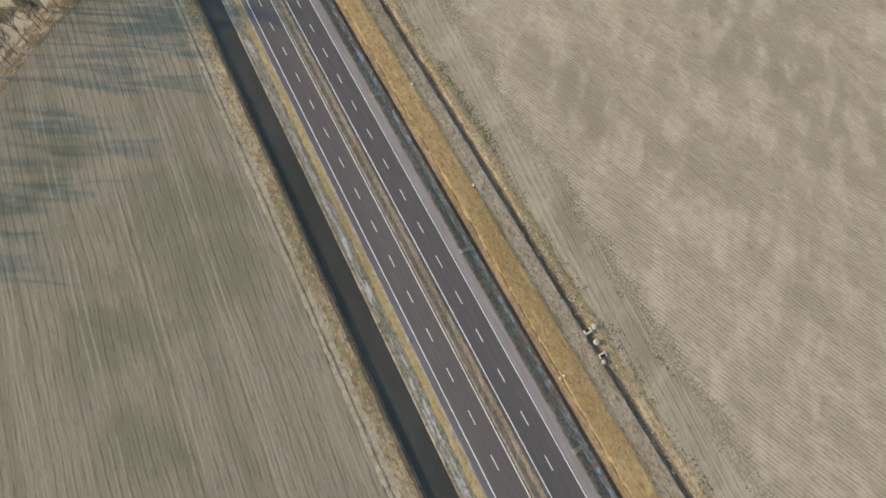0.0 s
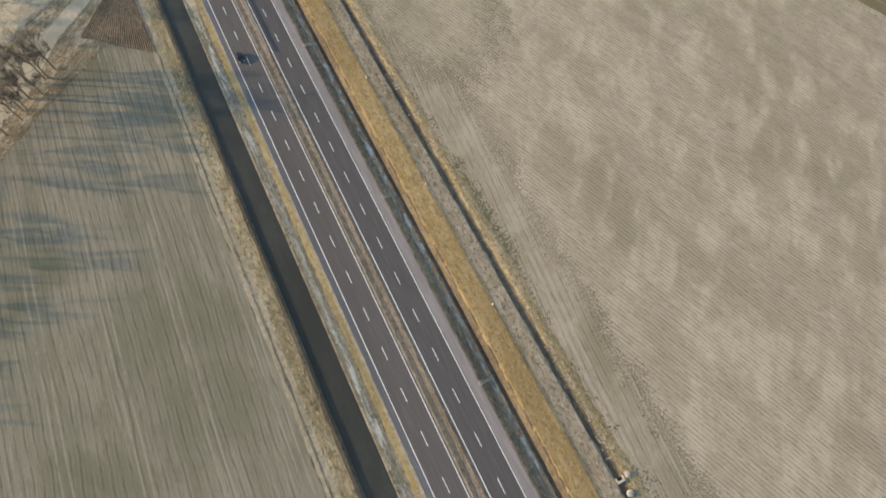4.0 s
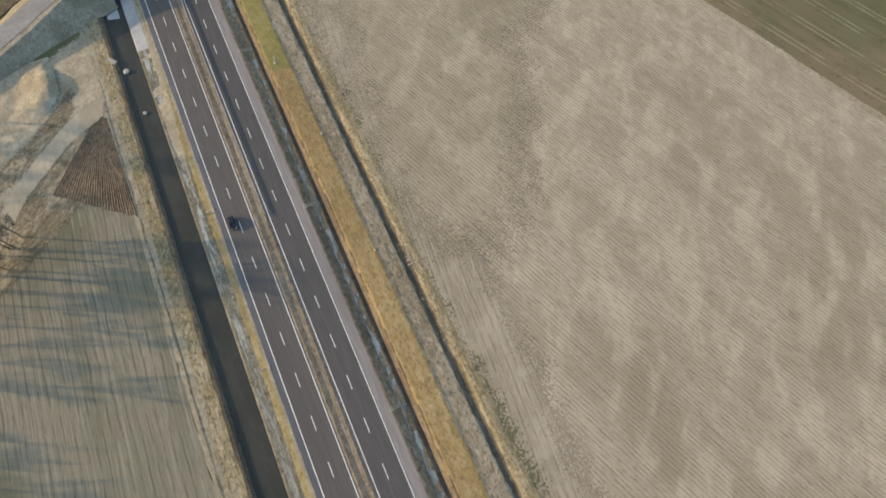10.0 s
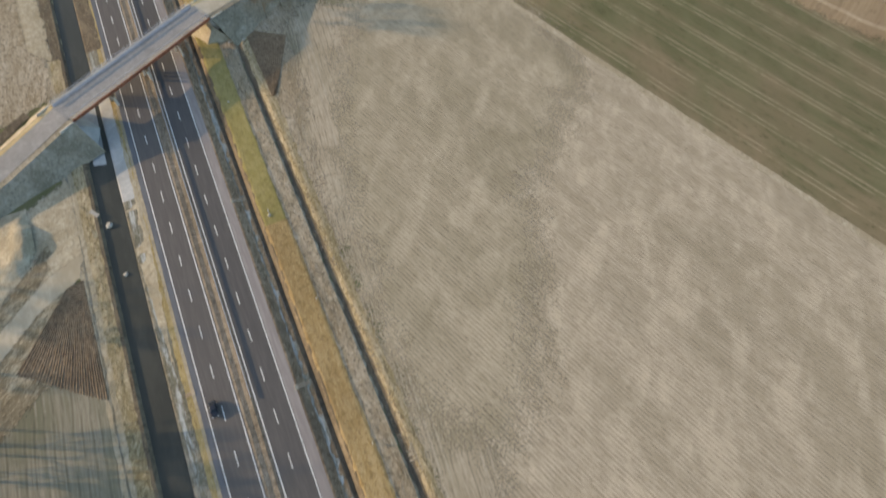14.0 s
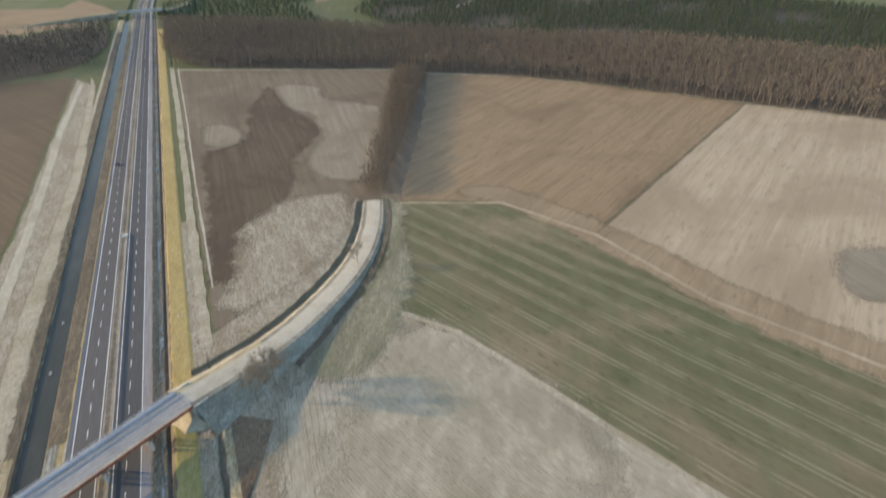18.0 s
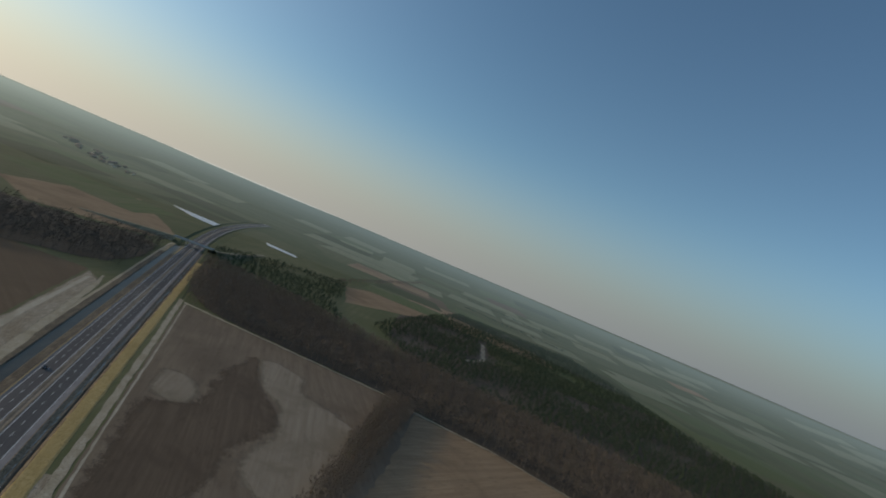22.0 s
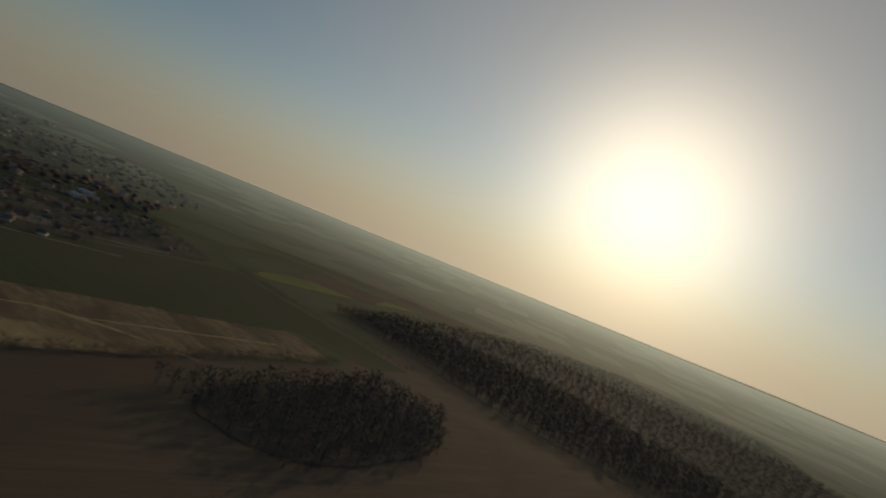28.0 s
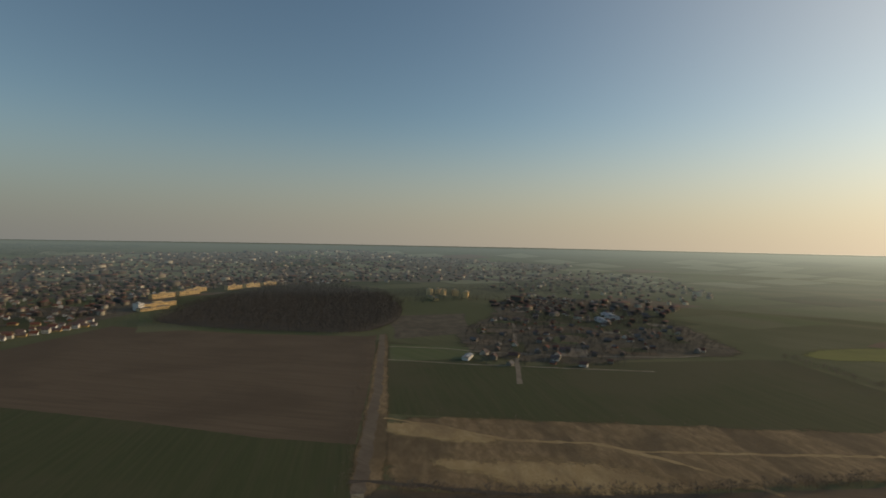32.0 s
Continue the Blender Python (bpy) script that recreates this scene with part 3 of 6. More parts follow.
def ribbon(name, x0, x1, y0, y1, material, label, lift=0.03, category="verge", ragged=0.0, taper=0.0):
    """A strip along the motorway that follows the ground's shape."""
    rng = random.Random(int(abs(x0 * 31 + x1 * 17)))
    if category not in ("road", "road marking", "shoulder"):
        lift += 0.0009 * len(STRIPS)
    STRIPS.append(name)
    xs = [x0] + [a for a, b in ACROSS if x0 + 0.02 < a < x1 - 0.02] + [x1]
    bm = bmesh.new()
    last = None
    for y in steps(y0, y1):
        row = []
        for i, x in enumerate(xs):
            edge = rng.uniform(0, ragged * 1.4) * (-1 if i == 0 else 1) if i in (0, len(xs) - 1) else 0.0
            if taper:
                edge -= (x - (x0 + x1) / 2) * max(0.0, 1 - min(y - y0, y1 - y) / taper)
            row.append(bm.verts.new((x + edge + sweep(y), y, lay(x + edge) + lift + float(upland(x + sweep(y), y)))))
        if last:
            for i in range(len(xs) - 1):
                bm.faces.new((last[i], last[i + 1], row[i + 1], row[i]))
        last = row
    return setting(part(name, bm, material), label, category)


# ---- ground ----
Y_NEAR, Y_FAR, R_FAR = -330.0, 2300.0, 4300.0


def ground_sheet():
    xs = sorted({-60, 60} | {k * 80 for k in range(-54, 55) if k} | {a for a, b in ACROSS})
    ys = sorted({-331, 2301} | {k * 80 for k in range(-54, -4)} | {k * 80 for k in range(29, 56)} | set(steps(Y_NEAR, Y_FAR)))
    bm = bmesh.new()

    def spot(x, y):
        x1 = x + sweep(min(y, Y_FAR)) * max(0.0, 1 - max(0.0, abs(x) - 60) / 1500)
        return x1, y, (lay(x) if Y_NEAR <= y <= Y_FAR else 0.0) + float(upland(x1, y))
    grid = [[bm.verts.new(spot(x, y)) for x in xs] for y in ys]
    for a, b in zip(grid, grid[1:]):
        for i in range(len(xs) - 1):
            bm.faces.new((a[i], a[i + 1], b[i + 1], b[i]))
    return setting(part("ground", bm, M_GROUND), "flat open farmland of bare brown soil and thin grass", "ground")


ground_sheet()

# ---- motorway ----
ribbon("road_west", -10.1, -1.75, Y_NEAR, Y_FAR, M_ASPHALT_W, "brown-grey asphalt carriageway of a straight motorway", 0.06, "road")
ribbon("road_east", 1.95, 10.4, Y_NEAR, Y_FAR, M_ASPHALT_E, "dark grey asphalt carriageway of a straight motorway", 0.06, "road")
ribbon("shoulder_west", -11.5, -10.1, Y_NEAR, Y_FAR, M_SHOULDER_REFLECT, "narrow paved edge beside the carriageway, reflection painted in blue-grey", 0.055, "shoulder")
ribbon("shoulder_east", 10.4, 13.0, Y_NEAR, Y_FAR, M_SHOULDER, "pale pinkish gravel hard shoulder beside the carriageway", 0.055, "shoulder")
ribbon("median", -1.75, 1.95, Y_NEAR, Y_FAR, M_MEDIAN, "brown dry grass strip between the two carriageways", 0.03, "median", 0.12)
ribbon("verge_west", -14.0, -11.5, Y_NEAR, 1100, M_VERGE, "yellow dry grass verge along the carriageway", 0.03, "verge", 0.3)
ribbon("bank_west", -17.9, -14.0, Y_NEAR, 1100, M_BANK, "grey-green bank between verge and water ditch", 0.03, "bank", 0.3)
ribbon("reed_edge_west", -16.3, -15.1, Y_NEAR, 262, M_RIME, "pale grey dead reeds along the water", 0.045, "bank", 0.22)
ribbon("verge_rim_west", -12.2, -11.6, Y_NEAR, 262, M_BALK, "pale tan rim of the grass verge", 0.05, "verge", 0.15)
ribbon("water_rim_west", -25.9, -24.6, Y_NEAR, 262, M_DITCH, "dark brown rim of the water ditch", 0.05, "bank", 0.3)
ribbon("sand_bank_west", -17.0, -12.8, 138, 246, M_EARTH, "pale sandy bank beside the ditch", 0.045, "bank", 0.5, 40.0)
ribbon("paved_bank_west", -17.6, -13.9, 194, 246, M_PAVED, "pale concrete lining of the ditch bank under the bridge", 0.06, "bank", 0.3)
ribbon("ditch_bed_west", -24.9, -17.9, Y_NEAR, 1100, M_DITCH, "dark earth bed of a wide drainage ditch", 0.02, "ditch")
ribbon("field_margin_west", -30.0, -24.9, Y_NEAR, 1100, M_MARGIN, "rough dry grass margin between field and ditch", 0.03, "verge", 0.6)
ribbon("field_edge_west", -32.6, -30.0, Y_NEAR, 1100, M_BALK, "pale tan grass edge beside the stubble", 0.036, "verge", 0.4)
ribbon("wheel_rut", -31.6, -31.3, Y_NEAR, 300, M_BANK, "faint broken wheel rut along the field edge", 0.044, "rut", 0.25)
ribbon("ditch_slope_east", 13.0, 17.2, Y_NEAR, 1100, M_WETGRASS, "grey-green rough slope of the roadside ditch", 0.03, "ditch", 0.2)
ribbon("ditch_ledge_east", 15.9, 17.0, Y_NEAR, 1100, M_RIME, "pale ledge of dead reeds in the roadside ditch", 0.045, "ditch", 0.35)
# the dark line of shadow in the ditch is put into this strip's colour
ribbon("ditch_bed_east", 17.2, 19.9, Y_NEAR, 1100, M_DITCH, "bed of the roadside ditch, coloured dark for its deep shadow", 0.03, "ditch", 0.25)
ribbon("ochre_strip", 19.8, 26.6, Y_NEAR, 168, M_ORANGE, "ochre strip of dry grass along the motorway", 0.04, "grass strip", 0.35)
ribbon("olive_strip", 19.8, 26.4, 168, 262, M_OLIVE, "olive-yellow strip of dry grass along the motorway", 0.04, "grass strip", 0.3)
ribbon("yellow_strip", 19.8, 27.0, 262, 1000, M_YELLOW, "yellow ochre strip of dry grass along the motorway", 0.04, "grass strip", 0.4)
ribbon("rough_strip", 26.6, 31.8, Y_NEAR, 400, M_SCRUB, "grey-brown rough grass strip beside the drain", 0.03, "verge", 0.5)
ribbon("drain_east", 31.8, 34.3, Y_NEAR, 262, M_DITCH, "narrow dark field drain", 0.02, "ditch", 0.35)
ribbon("drain_bank", 34.4, 35.1, Y_NEAR, 262, M_MARGIN, "thin tan spoil bank along the field drain", 0.03, "bank", 0.35)
ribbon("drain_margin", 35.1, 37.4, Y_NEAR, 262, M_MARGIN, "rough brown grass between drain and field", 0.03, "verge", 0.8)
ribbon("ditch_bank_outer", -30.0, -24.9, 262, 1000, M_DITCH, "dark overgrown bank of the widened ditch", 0.03, "bank", 0.6)
ribbon("ditch_bank_inner", -17.9, -12.4, 262, 1000, M_DITCH, "dark overgrown bank beside the carriageway", 0.03, "bank", 0.4)


def edge_line(name, x0, x1):
    return ribbon(name, x0, x1, Y_NEAR, Y_FAR, M_PAINT, "continuous white painted edge line", 0.066, "road marking")


for place in (-9.72, -2.21, 2.45, 10.12):
    edge_line("edge_line", place - 0.13, place + 0.13)


def lane_dash():
    bm = bmesh.new()
    vs = [bm.verts.new(p) for p in ((-0.11, -2, 0), (0.11, -2, 0), (0.11, 2, 0), (-0.11, 2, 0))]
    top = [bm.verts.new(v.co + Vector((0, 0, 0.006))) for v in vs]
    bm.faces.new(top)
    for i in range(4):
        bm.faces.new((vs[i], vs[(i + 1) % 4], top[(i + 1) % 4], top[i]))
    return tagged(part("lane_dash", bm, M_PAINT), "white painted dash between two lanes", "road marking", "lane dashes")


first = lane_dash()
first.matrix_basis = pose(-6.0, 11.0 - 12 * 16, 0.004)
for mid_lane, y0 in ((-6.0, 11.0), (6.0, 4.75)):
    for k in range(-16, 90):
        if mid_lane > 0 or k > -16:
            y = y0 + 12 * k
            copy_thing(first, pose(mid_lane + sweep(y), y, 0.004))

# ---- fields ----
field("field_west", [(-32.6, -330), (-32.6, 136), (-39, 141.5), (-46, 147), (-53, 152), (-58, 143), (-66, 131), (-83, 116), (-125, 78), (-118, 0), (-108, -150), (-100, -330)], 0.05, M_STUBBLE_W, "grey-green stubble field with rows along the motorway")
soft_field("headland_east", [(37.0, -330), (37.0, 150), (39, 185), (50, 245), (76, 272), (98, 284), (112, 260), (90, 215), (66, 170), (51, 120), (49, -330)], 0.07, M_HEADLAND, "grey-green headland with wheel tracks along the field drain", 13)
soft_field("bare_ground_east", [(36, 150), (36, 252), (46, 256), (78, 284), (106, 302), (116, 262), (90, 210), (60, 165)], 0.03, M_SCRUB, "grey-brown trodden ground beside the embankment", 4)
field("field_east", [(46, -330), (48, 120), (65, 172), (89, 217), (111, 262), (124, 257), (163, 157), (192, 84), (360, -330)], 0.05, M_STUBBLE_E, "pale sandy stubble field with fine slanting rows")
soft_field("damp_ground", [(40, 90), (44, 165), (58, 210), (88, 266), (116, 270), (136, 236), (150, 186), (122, 168), (92, 140), (74, 80)], 0.078, M_STUBBLE_DAMP, "damp olive part of the stubble field", 22)

lane("field_balk", [(103, 285), (125, 257), (164, 157), (193, 84), (361, -330)], 2.6, 0.08, M_BALK, "pale grassy balk between two fields")
field("field_crop", [(101, 284), (124, 259), (163, 158.5), (192, 86), (360, -330), (620, -330), (262, 164), (232, 230), (221, 294), (195, 347), (142, 372), (116, 320)], 0.06, M_CROP, "winter crop field with green and brown patches and pale tramlines")
soft_field("crop_end_strip", [(176, 366), (192, 356), (214, 290), (228, 228), (240, 183), (320, 74), (612, -330), (640, -322), (340, 92), (262, 192), (250, 236), (238, 290), (214, 358), (186, 376)], 0.09, M_TILLED_R, "orange-brown bare strip at the end of the crop field", 9, "strip")
lane("field_end_balk", [(621, -330), (263, 164), (233, 230), (222, 294.5), (196, 346), (143, 371)], 2.0, 0.12, M_TILLED, "thin pale track at the end of the crop field", "balk", 0.5)
field("field_tilled_pale", [(622, -330), (264, 164), (234, 230), (223, 295), (472, 414), (539, 333), (800, 10), (1000, -330)], 0.05, M_TILLED, "pale tilled field in front of the wood")
soft_field("rough_patch", [(288, 209), (321, 234), (345, 226), (352, 190), (300, 192)], 0.08, M_FALLOW_PALE, "darker rough patch in the pale tilled field", 12)
field("field_tilled_brown", [(222, 297), (197, 348), (143, 374), (262, 622), (340, 574), (415, 491), (471, 416)], 0.06, M_TILLED_B, "light brown tilled field in front of the wood")
soft_field("hedge_bank", [(-42, 147), (-45, 158), (-34.5, 172), (-41, 178), (-62, 160), (-82, 139), (-128, 92), (-120, 76), (-83, 114), (-66, 129)], 0.07, M_HEDGEBANK, "bank of sandy soil and dry grass, lump shadows coloured in", 3)
soft_field("toe_ground_north", [(36, 264), (30, 294), (60, 314), (98, 356), (122, 388), (132, 380), (105, 330), (66, 290), (40, 270)], 0.075, M_SCRUB, "rough dry grass beside the embankment", 3)
soft_field("toe_ground_south", [(60, 262), (100, 296), (118, 322), (126, 350), (134, 386), (146, 378), (136, 342), (124, 300), (112, 280), (80, 246)], 0.1, M_TOE, "olive rough grass between embankment and crop", 12)
soft_field("scrub_face", [(-40, 188), (-45, 182), (-53, 175), (-63, 168), (-76, 158), (-73, 153), (-60, 161), (-48, 170), (-41, 178)], 0.1, M_HEDGEBANK, "brown scrubby bank beside the sand heap", 3)
lane("hedgerow_floor", [(131, 374), (155, 420), (205, 515), (261, 640)], 24, 0.09, M_FALLOW, "dry brown grass floor of a hedgerow", "margin", 1.5)
lane("field_boundary", [(224, 296), (473, 416)], 1.4, 0.09, M_PLOUGH, "thin brown furrow between two tilled fields", "furrow", 0.2)
field("wood_floor", [(320, 835), (320, 960), (415, 1240), (711, 1700), (1110, 1610), (1100, 1385), (1014, 973), (1067, 602), (1300, 300), (930, 160), (765, 425), (605, 625), (435, 750)], 0.03, M_LITTER, "brown needle-covered floor of the pine plantation", 3.0, 40)
field("field_brown_far", [(-205, 1020), (-300, 1150), (-170, 1540), (-34, 1180), (-62, 1085)], 0.06, M_TILLED_B, "brown far field behind the wood", 3.0, 40)
field("wood_clearing", [(312, 1367), (619, 1684), (748, 1724), (460, 1286), (273, 1137)], 0.06, M_TILLED_B, "pale brown field between two pine stands", 3.0, 40)
lane("wood_ride", [(474, 985), (534, 1041), (580, 1140), (631, 1256)], 9, 0.12, M_SCRUB, "pale grassy ride in the pine plantation", "ride", 2.0)
lane("wood_margin", [(36, 750), (134, 703), (245, 651), (264, 626), (342, 576), (418, 493), (474, 417), (541, 335), (803, 12)], 5.0, 0.1, M_BALK, "pale grass margin along the edge of the wood", "margin", 1.0)
field("field_fallow", [(36, 300), (36, 745), (134, 700), (243, 648), (128, 390), (105, 345), (75, 312), (52, 300)], 0.05, M_FALLOW, "dark brown fallow field between motorway and hedge")
soft_field("dark_patch", [(117, 651), (114, 577), (127, 547), (131, 509), (115, 484), (97, 460), (96, 435), (91, 412), (74, 393), (57, 380), (51, 362), (46, 331), (37, 337), (41, 390), (43, 460), (46, 500), (62, 500), (82, 520), (84, 560), (100, 610)], 0.085, M_FALLOW_DARK, "dark brown winding band of damp soil", 15)
soft_field("pale_patch_large", [(117, 655), (163, 626), (146, 582), (196, 550), (172, 480), (140, 405), (112, 418), (103, 452), (128, 492), (133, 520), (129, 549), (117, 577)], 0.1, M_FALLOW_PALE, "pale curved patch of dry soil", 13)
soft_field("scrub_patch", [(56, 378), (90, 408), (122, 396), (112, 360), (98, 340), (70, 316), (44, 302), (39, 318), (48, 330), (53, 360)], 0.1, M_SCRUB, "grey-brown scrubby ground with pale swirls", 16)
soft_field("pale_patch_small", [(47, 555), (66, 552), (77, 532), (72, 507), (59, 502), (46, 511)], 0.11, M_FALLOW_PALE, "small pale patch of dry soil", 11)
lane("works_strip_east", [(33, 292), (32.5, 420), (33, 600), (32, 760)], 4.2, 0.08, M_BALK, "pale worn strip along the ochre grass", "strip", 0.5)
lane("wheel_track_east", [(38, 330), (37.5, 450), (38.5, 600), (38, 745)], 1.2, 0.08, M_TRACK, "pale wheel track along the fallow field", "track", 0.25)


def plough(name, head, foot, ridges, label):
    """A wedge of plough ridges that fan out from its narrow end."""
    rng = random.Random(6)
    bm = bmesh.new()
    last = None
    runs = 16
    for k in range(ridges * 4 + 1):
        u = k / (ridges * 4)
        i = min(int(u * 3), 2)
        w = u * 3 - i
        fx, fy = foot[i][0] + (foot[i + 1][0] - foot[i][0]) * w, foot[i][1] + (foot[i + 1][1] - foot[i][1]) * w
        hx, hy = head[0][0] + (head[1][0] - head[0][0]) * u, head[0][1] + (head[1][1] - head[0][1]) * u
        end = 1.0 + (rng.uniform(-0.03, 0.03) if k % 4 == 2 else 0.0)
        row = []
        for j in range(runs + 1):
            v = j / runs * end
            high = (0.0, 0.07, 0.14, 0.07)[k % 4] * rng.uniform(0.2, 1.3) * min(1.0, 0.3 + v)
            row.append(bm.verts.new((hx + (fx - hx) * v, hy + (fy - hy) * v, 0.1 + high)))
        if last:
            for j in range(runs):
                bm.faces.new((last[j], last[j + 1], row[j + 1], row[j]))
        last = row
    bm.normal_update()
    for f in bm.faces:
        if f.normal.z < 0:
            f.normal_flip()
    return setting(part(name, bm, M_PLOUGH), label, "field")


plough("ploughed_wedge", ((-32.3, 172.0), (-37.0, 171.0)), ((-31.8, 134.5), (-38.5, 139.5), (-45.5, 145.5), (-52.5, 151.0)), 30, "wedge of ploughed dark brown earth with fanning ridges")
plough("ploughed_corner", ((36.9, 252.0), (50.5, 243.0)), ((37.0, 217.0), (37.6, 216.8), (38.4, 217.0), (39.2, 218.0)), 13, "small ploughed corner of ridged brown earth beside the drain")
soft_field("sandy_plot", [(-26.2, 212), (-31, 178), (-34, 173), (-48, 166), (-66, 150), (-80, 138), (-120, 160), (-120, 185), (-60, 193), (-43, 203)], 0.06, M_EARTH, "pale bare sandy plot beside the embankment", 3)
soft_field("dirt_path", [(-31, 181), (-33, 173), (-45, 166.5), (-59, 153), (-72, 134), (-110, 98), (-114, 103), (-77, 141), (-65, 155), (-55, 165), (-41, 177)], 0.1, M_TRACK, "worn pale dirt path along a hedge", 1.2)
soft_field("sandy_plot_north", [(-28, 246), (-29, 300), (-29, 480), (-36, 720), (-55, 752), (-54, 560), (-52, 430), (-58, 300), (-62, 232)], 0.06, M_SCRUB, "dry grassy strip of worked ground beside the motorway", 3)
soft_field("works_strip_west", [(-29, 262), (-29.5, 340), (-28.5, 420), (-27.5, 503), (-36, 720), (-42, 752), (-37, 600), (-34, 500), (-35, 420), (-37, 340), (-36, 270)], 0.11, M_BALK, "pale worn sandy strip along the ditch", 2.5)
soft_field("sand_track_west", [(-53, 236), (-48, 249), (-44.5, 274), (-43, 301), (-43.5, 347), (-44, 420), (-45, 480), (-48, 583), (-47, 732), (-51, 732), (-53, 583), (-50, 480), (-49, 420), (-48.5, 347), (-47, 303), (-48, 276), (-52, 254), (-57, 240)], 0.1, M_TRACK, "curving pale gravel works track", 1.5)
field("field_brown_west", [(-60, 300), (-54, 430), (-56, 560), (-58, 760), (-133, 768), (-230, 678), (-330, 618), (-480, 556), (-590, 428), (-740, 318), (-640, 230), (-570, 230), (-400, 72), (-300, -38), (-276, -70), (-258, -84), (-125, 80), (-120, 185), (-66, 200), (-62, 232)], 0.045, M_BROWN, "brown bare field between motorway and wood")
field("field_town", [(-150, -690), (-206, -712), (-279, -764), (-374, -832), (-415, -756), (-501, -611), (-616, -474), (-636, -472), (-556, -386), (-418, -244), (-310, -136), (-271, -199), (-219, -308), (-157, -422), (-120, -500)], 0.05, M_BROWN, "wide brown field in front of the town")
field("field_green_near", [(-90, -430), (-120, -500), (-157, -422), (-219, -308), (-271, -199), (-312, -136), (-258, -78), (-127, 74), (-120, 0), (-110, -150), (-102, -330)], 0.06, M_GREEN, "dark green winter wheat field")
field("field_green_town", [(-604, -440), (-640, -330), (-590, -205), (-695, -135), (-823, -27), (-870, 10), (-900, 46), (-800, 142), (-640, 312), (-590, 260), (-640, 168), (-615, 145), (-459, -59), (-372, -177)], 0.05, M_GREEN, "green winter wheat field beside the village")
soft_field("sandy_waste", [(-372, -177), (-276, -72), (-300, -40), (-341, 8), (-403, 71), (-500, 150), (-568, 225), (-640, 160), (-615, 145), (-459, -59)], 0.055, M_SAND, "rough sandy waste land with dry grass and dirt tracks", 18)
lane("farm_track", [(-262, -76), (-323, -137), (-422, -235), (-560, -378), (-647, -471)], 9, 0.12, M_FALLOW, "straight farm track with dry grass edges between two fields", "track", 1.2)
lane("farm_track", [(-200, -12), (-262, -76)], 7, 0.125, M_MARGIN, "pale end of the farm track", "track", 0.8)
lane("waste_track", [(-367, -166), (-384, -118), (-396, -60), (-436, -10), (-443, 21), (-500, 90), (-558, 157)], 4.0, 0.14, M_OCHRE_SAND, "pale dirt track across the waste land", "track", 1.7)
lane("waste_track", [(-436, -10), (-442, 49), (-439, 85), (-434, 113)], 4.0, 0.14, M_OCHRE_SAND, "pale dirt track across the waste land", "track", 1.7)
soft_field("bare_sand", [(-330, -75), (-343, -62), (-392, -11), (-412, 40), (-407, 66), (-385, 56), (-352, 20), (-328, -40)], 0.1, M_OCHRE_SAND, "bare ochre sand on the waste land", 24)
soft_field("bare_sand", [(-345, -150), (-362, -160), (-387, -122), (-394, -59), (-374, -74), (-352, -112)], 0.1, M_OCHRE_SAND, "bare ochre sand on the waste land", 18)
soft_field("track_verge", [(-250, -74), (-323, -147), (-422, -246), (-560, -389), (-656, -480), (-652, -462), (-560, -366), (-424, -222), (-330, -122), (-274, -68)], 0.1, M_SAND, "brown dry grass verge along the farm track", 6)
lane("waste_ditch", [(-268, -92), (-277, -85), (-296, -56), (-314, -25), (-345, 20), (-403, 78)], 5, 0.15, M_LITTER, "dark overgrown ditch along the waste land", "ditch", 1.4)
soft_field("meadow_yellow", [(-900, 60), (-1180, 330), (-1280, 420), (-1260, 300), (-1050, 60)], 0.06, M_LIME, "yellow-green meadow behind the hedge", 20)

lane("village_lane", [(-582, -396), (-634, -324), (-645, -287), (-711, -180), (-814, -66), (-849, -47)], 3.5, 0.08, M_SCRUB, "pale village lane", "lane", 0.5)
lane("village_lane", [(-523, -334), (-578, -240), (-611, -195), (-645, -145), (-707, -59)], 3, 0.08, M_SCRUB, "pale lane along the edge of the village", "lane", 0.5)
lane("village_street", [(-993, -449), (-841, -346), (-635, -207), (-543, -144)], 6.0, 0.085, M_FALLOW_PALE, "worn village street leading into the field", "lane", 0.6)
field("village_meadow", [(-597, -400), (-664, -307), (-604, -260), (-520, -319)], 0.07, M_MEADOW, "narrow green meadow between two lanes")
field("village_yard", [(-803, -616), (-950, -545), (-760, -382), (-635, -427)], 0.07, M_GARDEN, "brown yard and gardens at the edge of the village", 3.0, 20)
soft_field("village_ground", [(-620, -250), (-690, -350), (-790, -425), (-1010, -490), (-1120, -610), (-1340, -660), (-1460, -500), (-1240, -240), (-1100, -130), (-1000, -70), (-900, 10), (-820, -65), (-740, -115), (-680, -130)], 0.04, M_GARDEN, "dark garden ground between the village houses", 25)
field("town_ground", [(-60, -880), (-360, -900), (-440, -960), (-640, -1180), (-1000, -1350), (-1330, -1320), (-1900, -1000), (-2900, -1300), (-2600, -2900), (-1200, -3300), (-200, -2900)], 0.035, M_GARDEN, "dark garden ground between the town houses", 2.0, 60)


def inside(poly, p):
    x, y = p[:, 0], p[:, 1]
    hit = np.zeros(len(p), bool)
    for (x0, y0), (x1, y1) in zip(poly, poly[1:] + poly[:1]):
        if y0 != y1:
            hit ^= ((y0 > y) != (y1 > y)) & (x < (x1 - x0) * (y - y0) / (y1 - y0) + x0)
    return hit


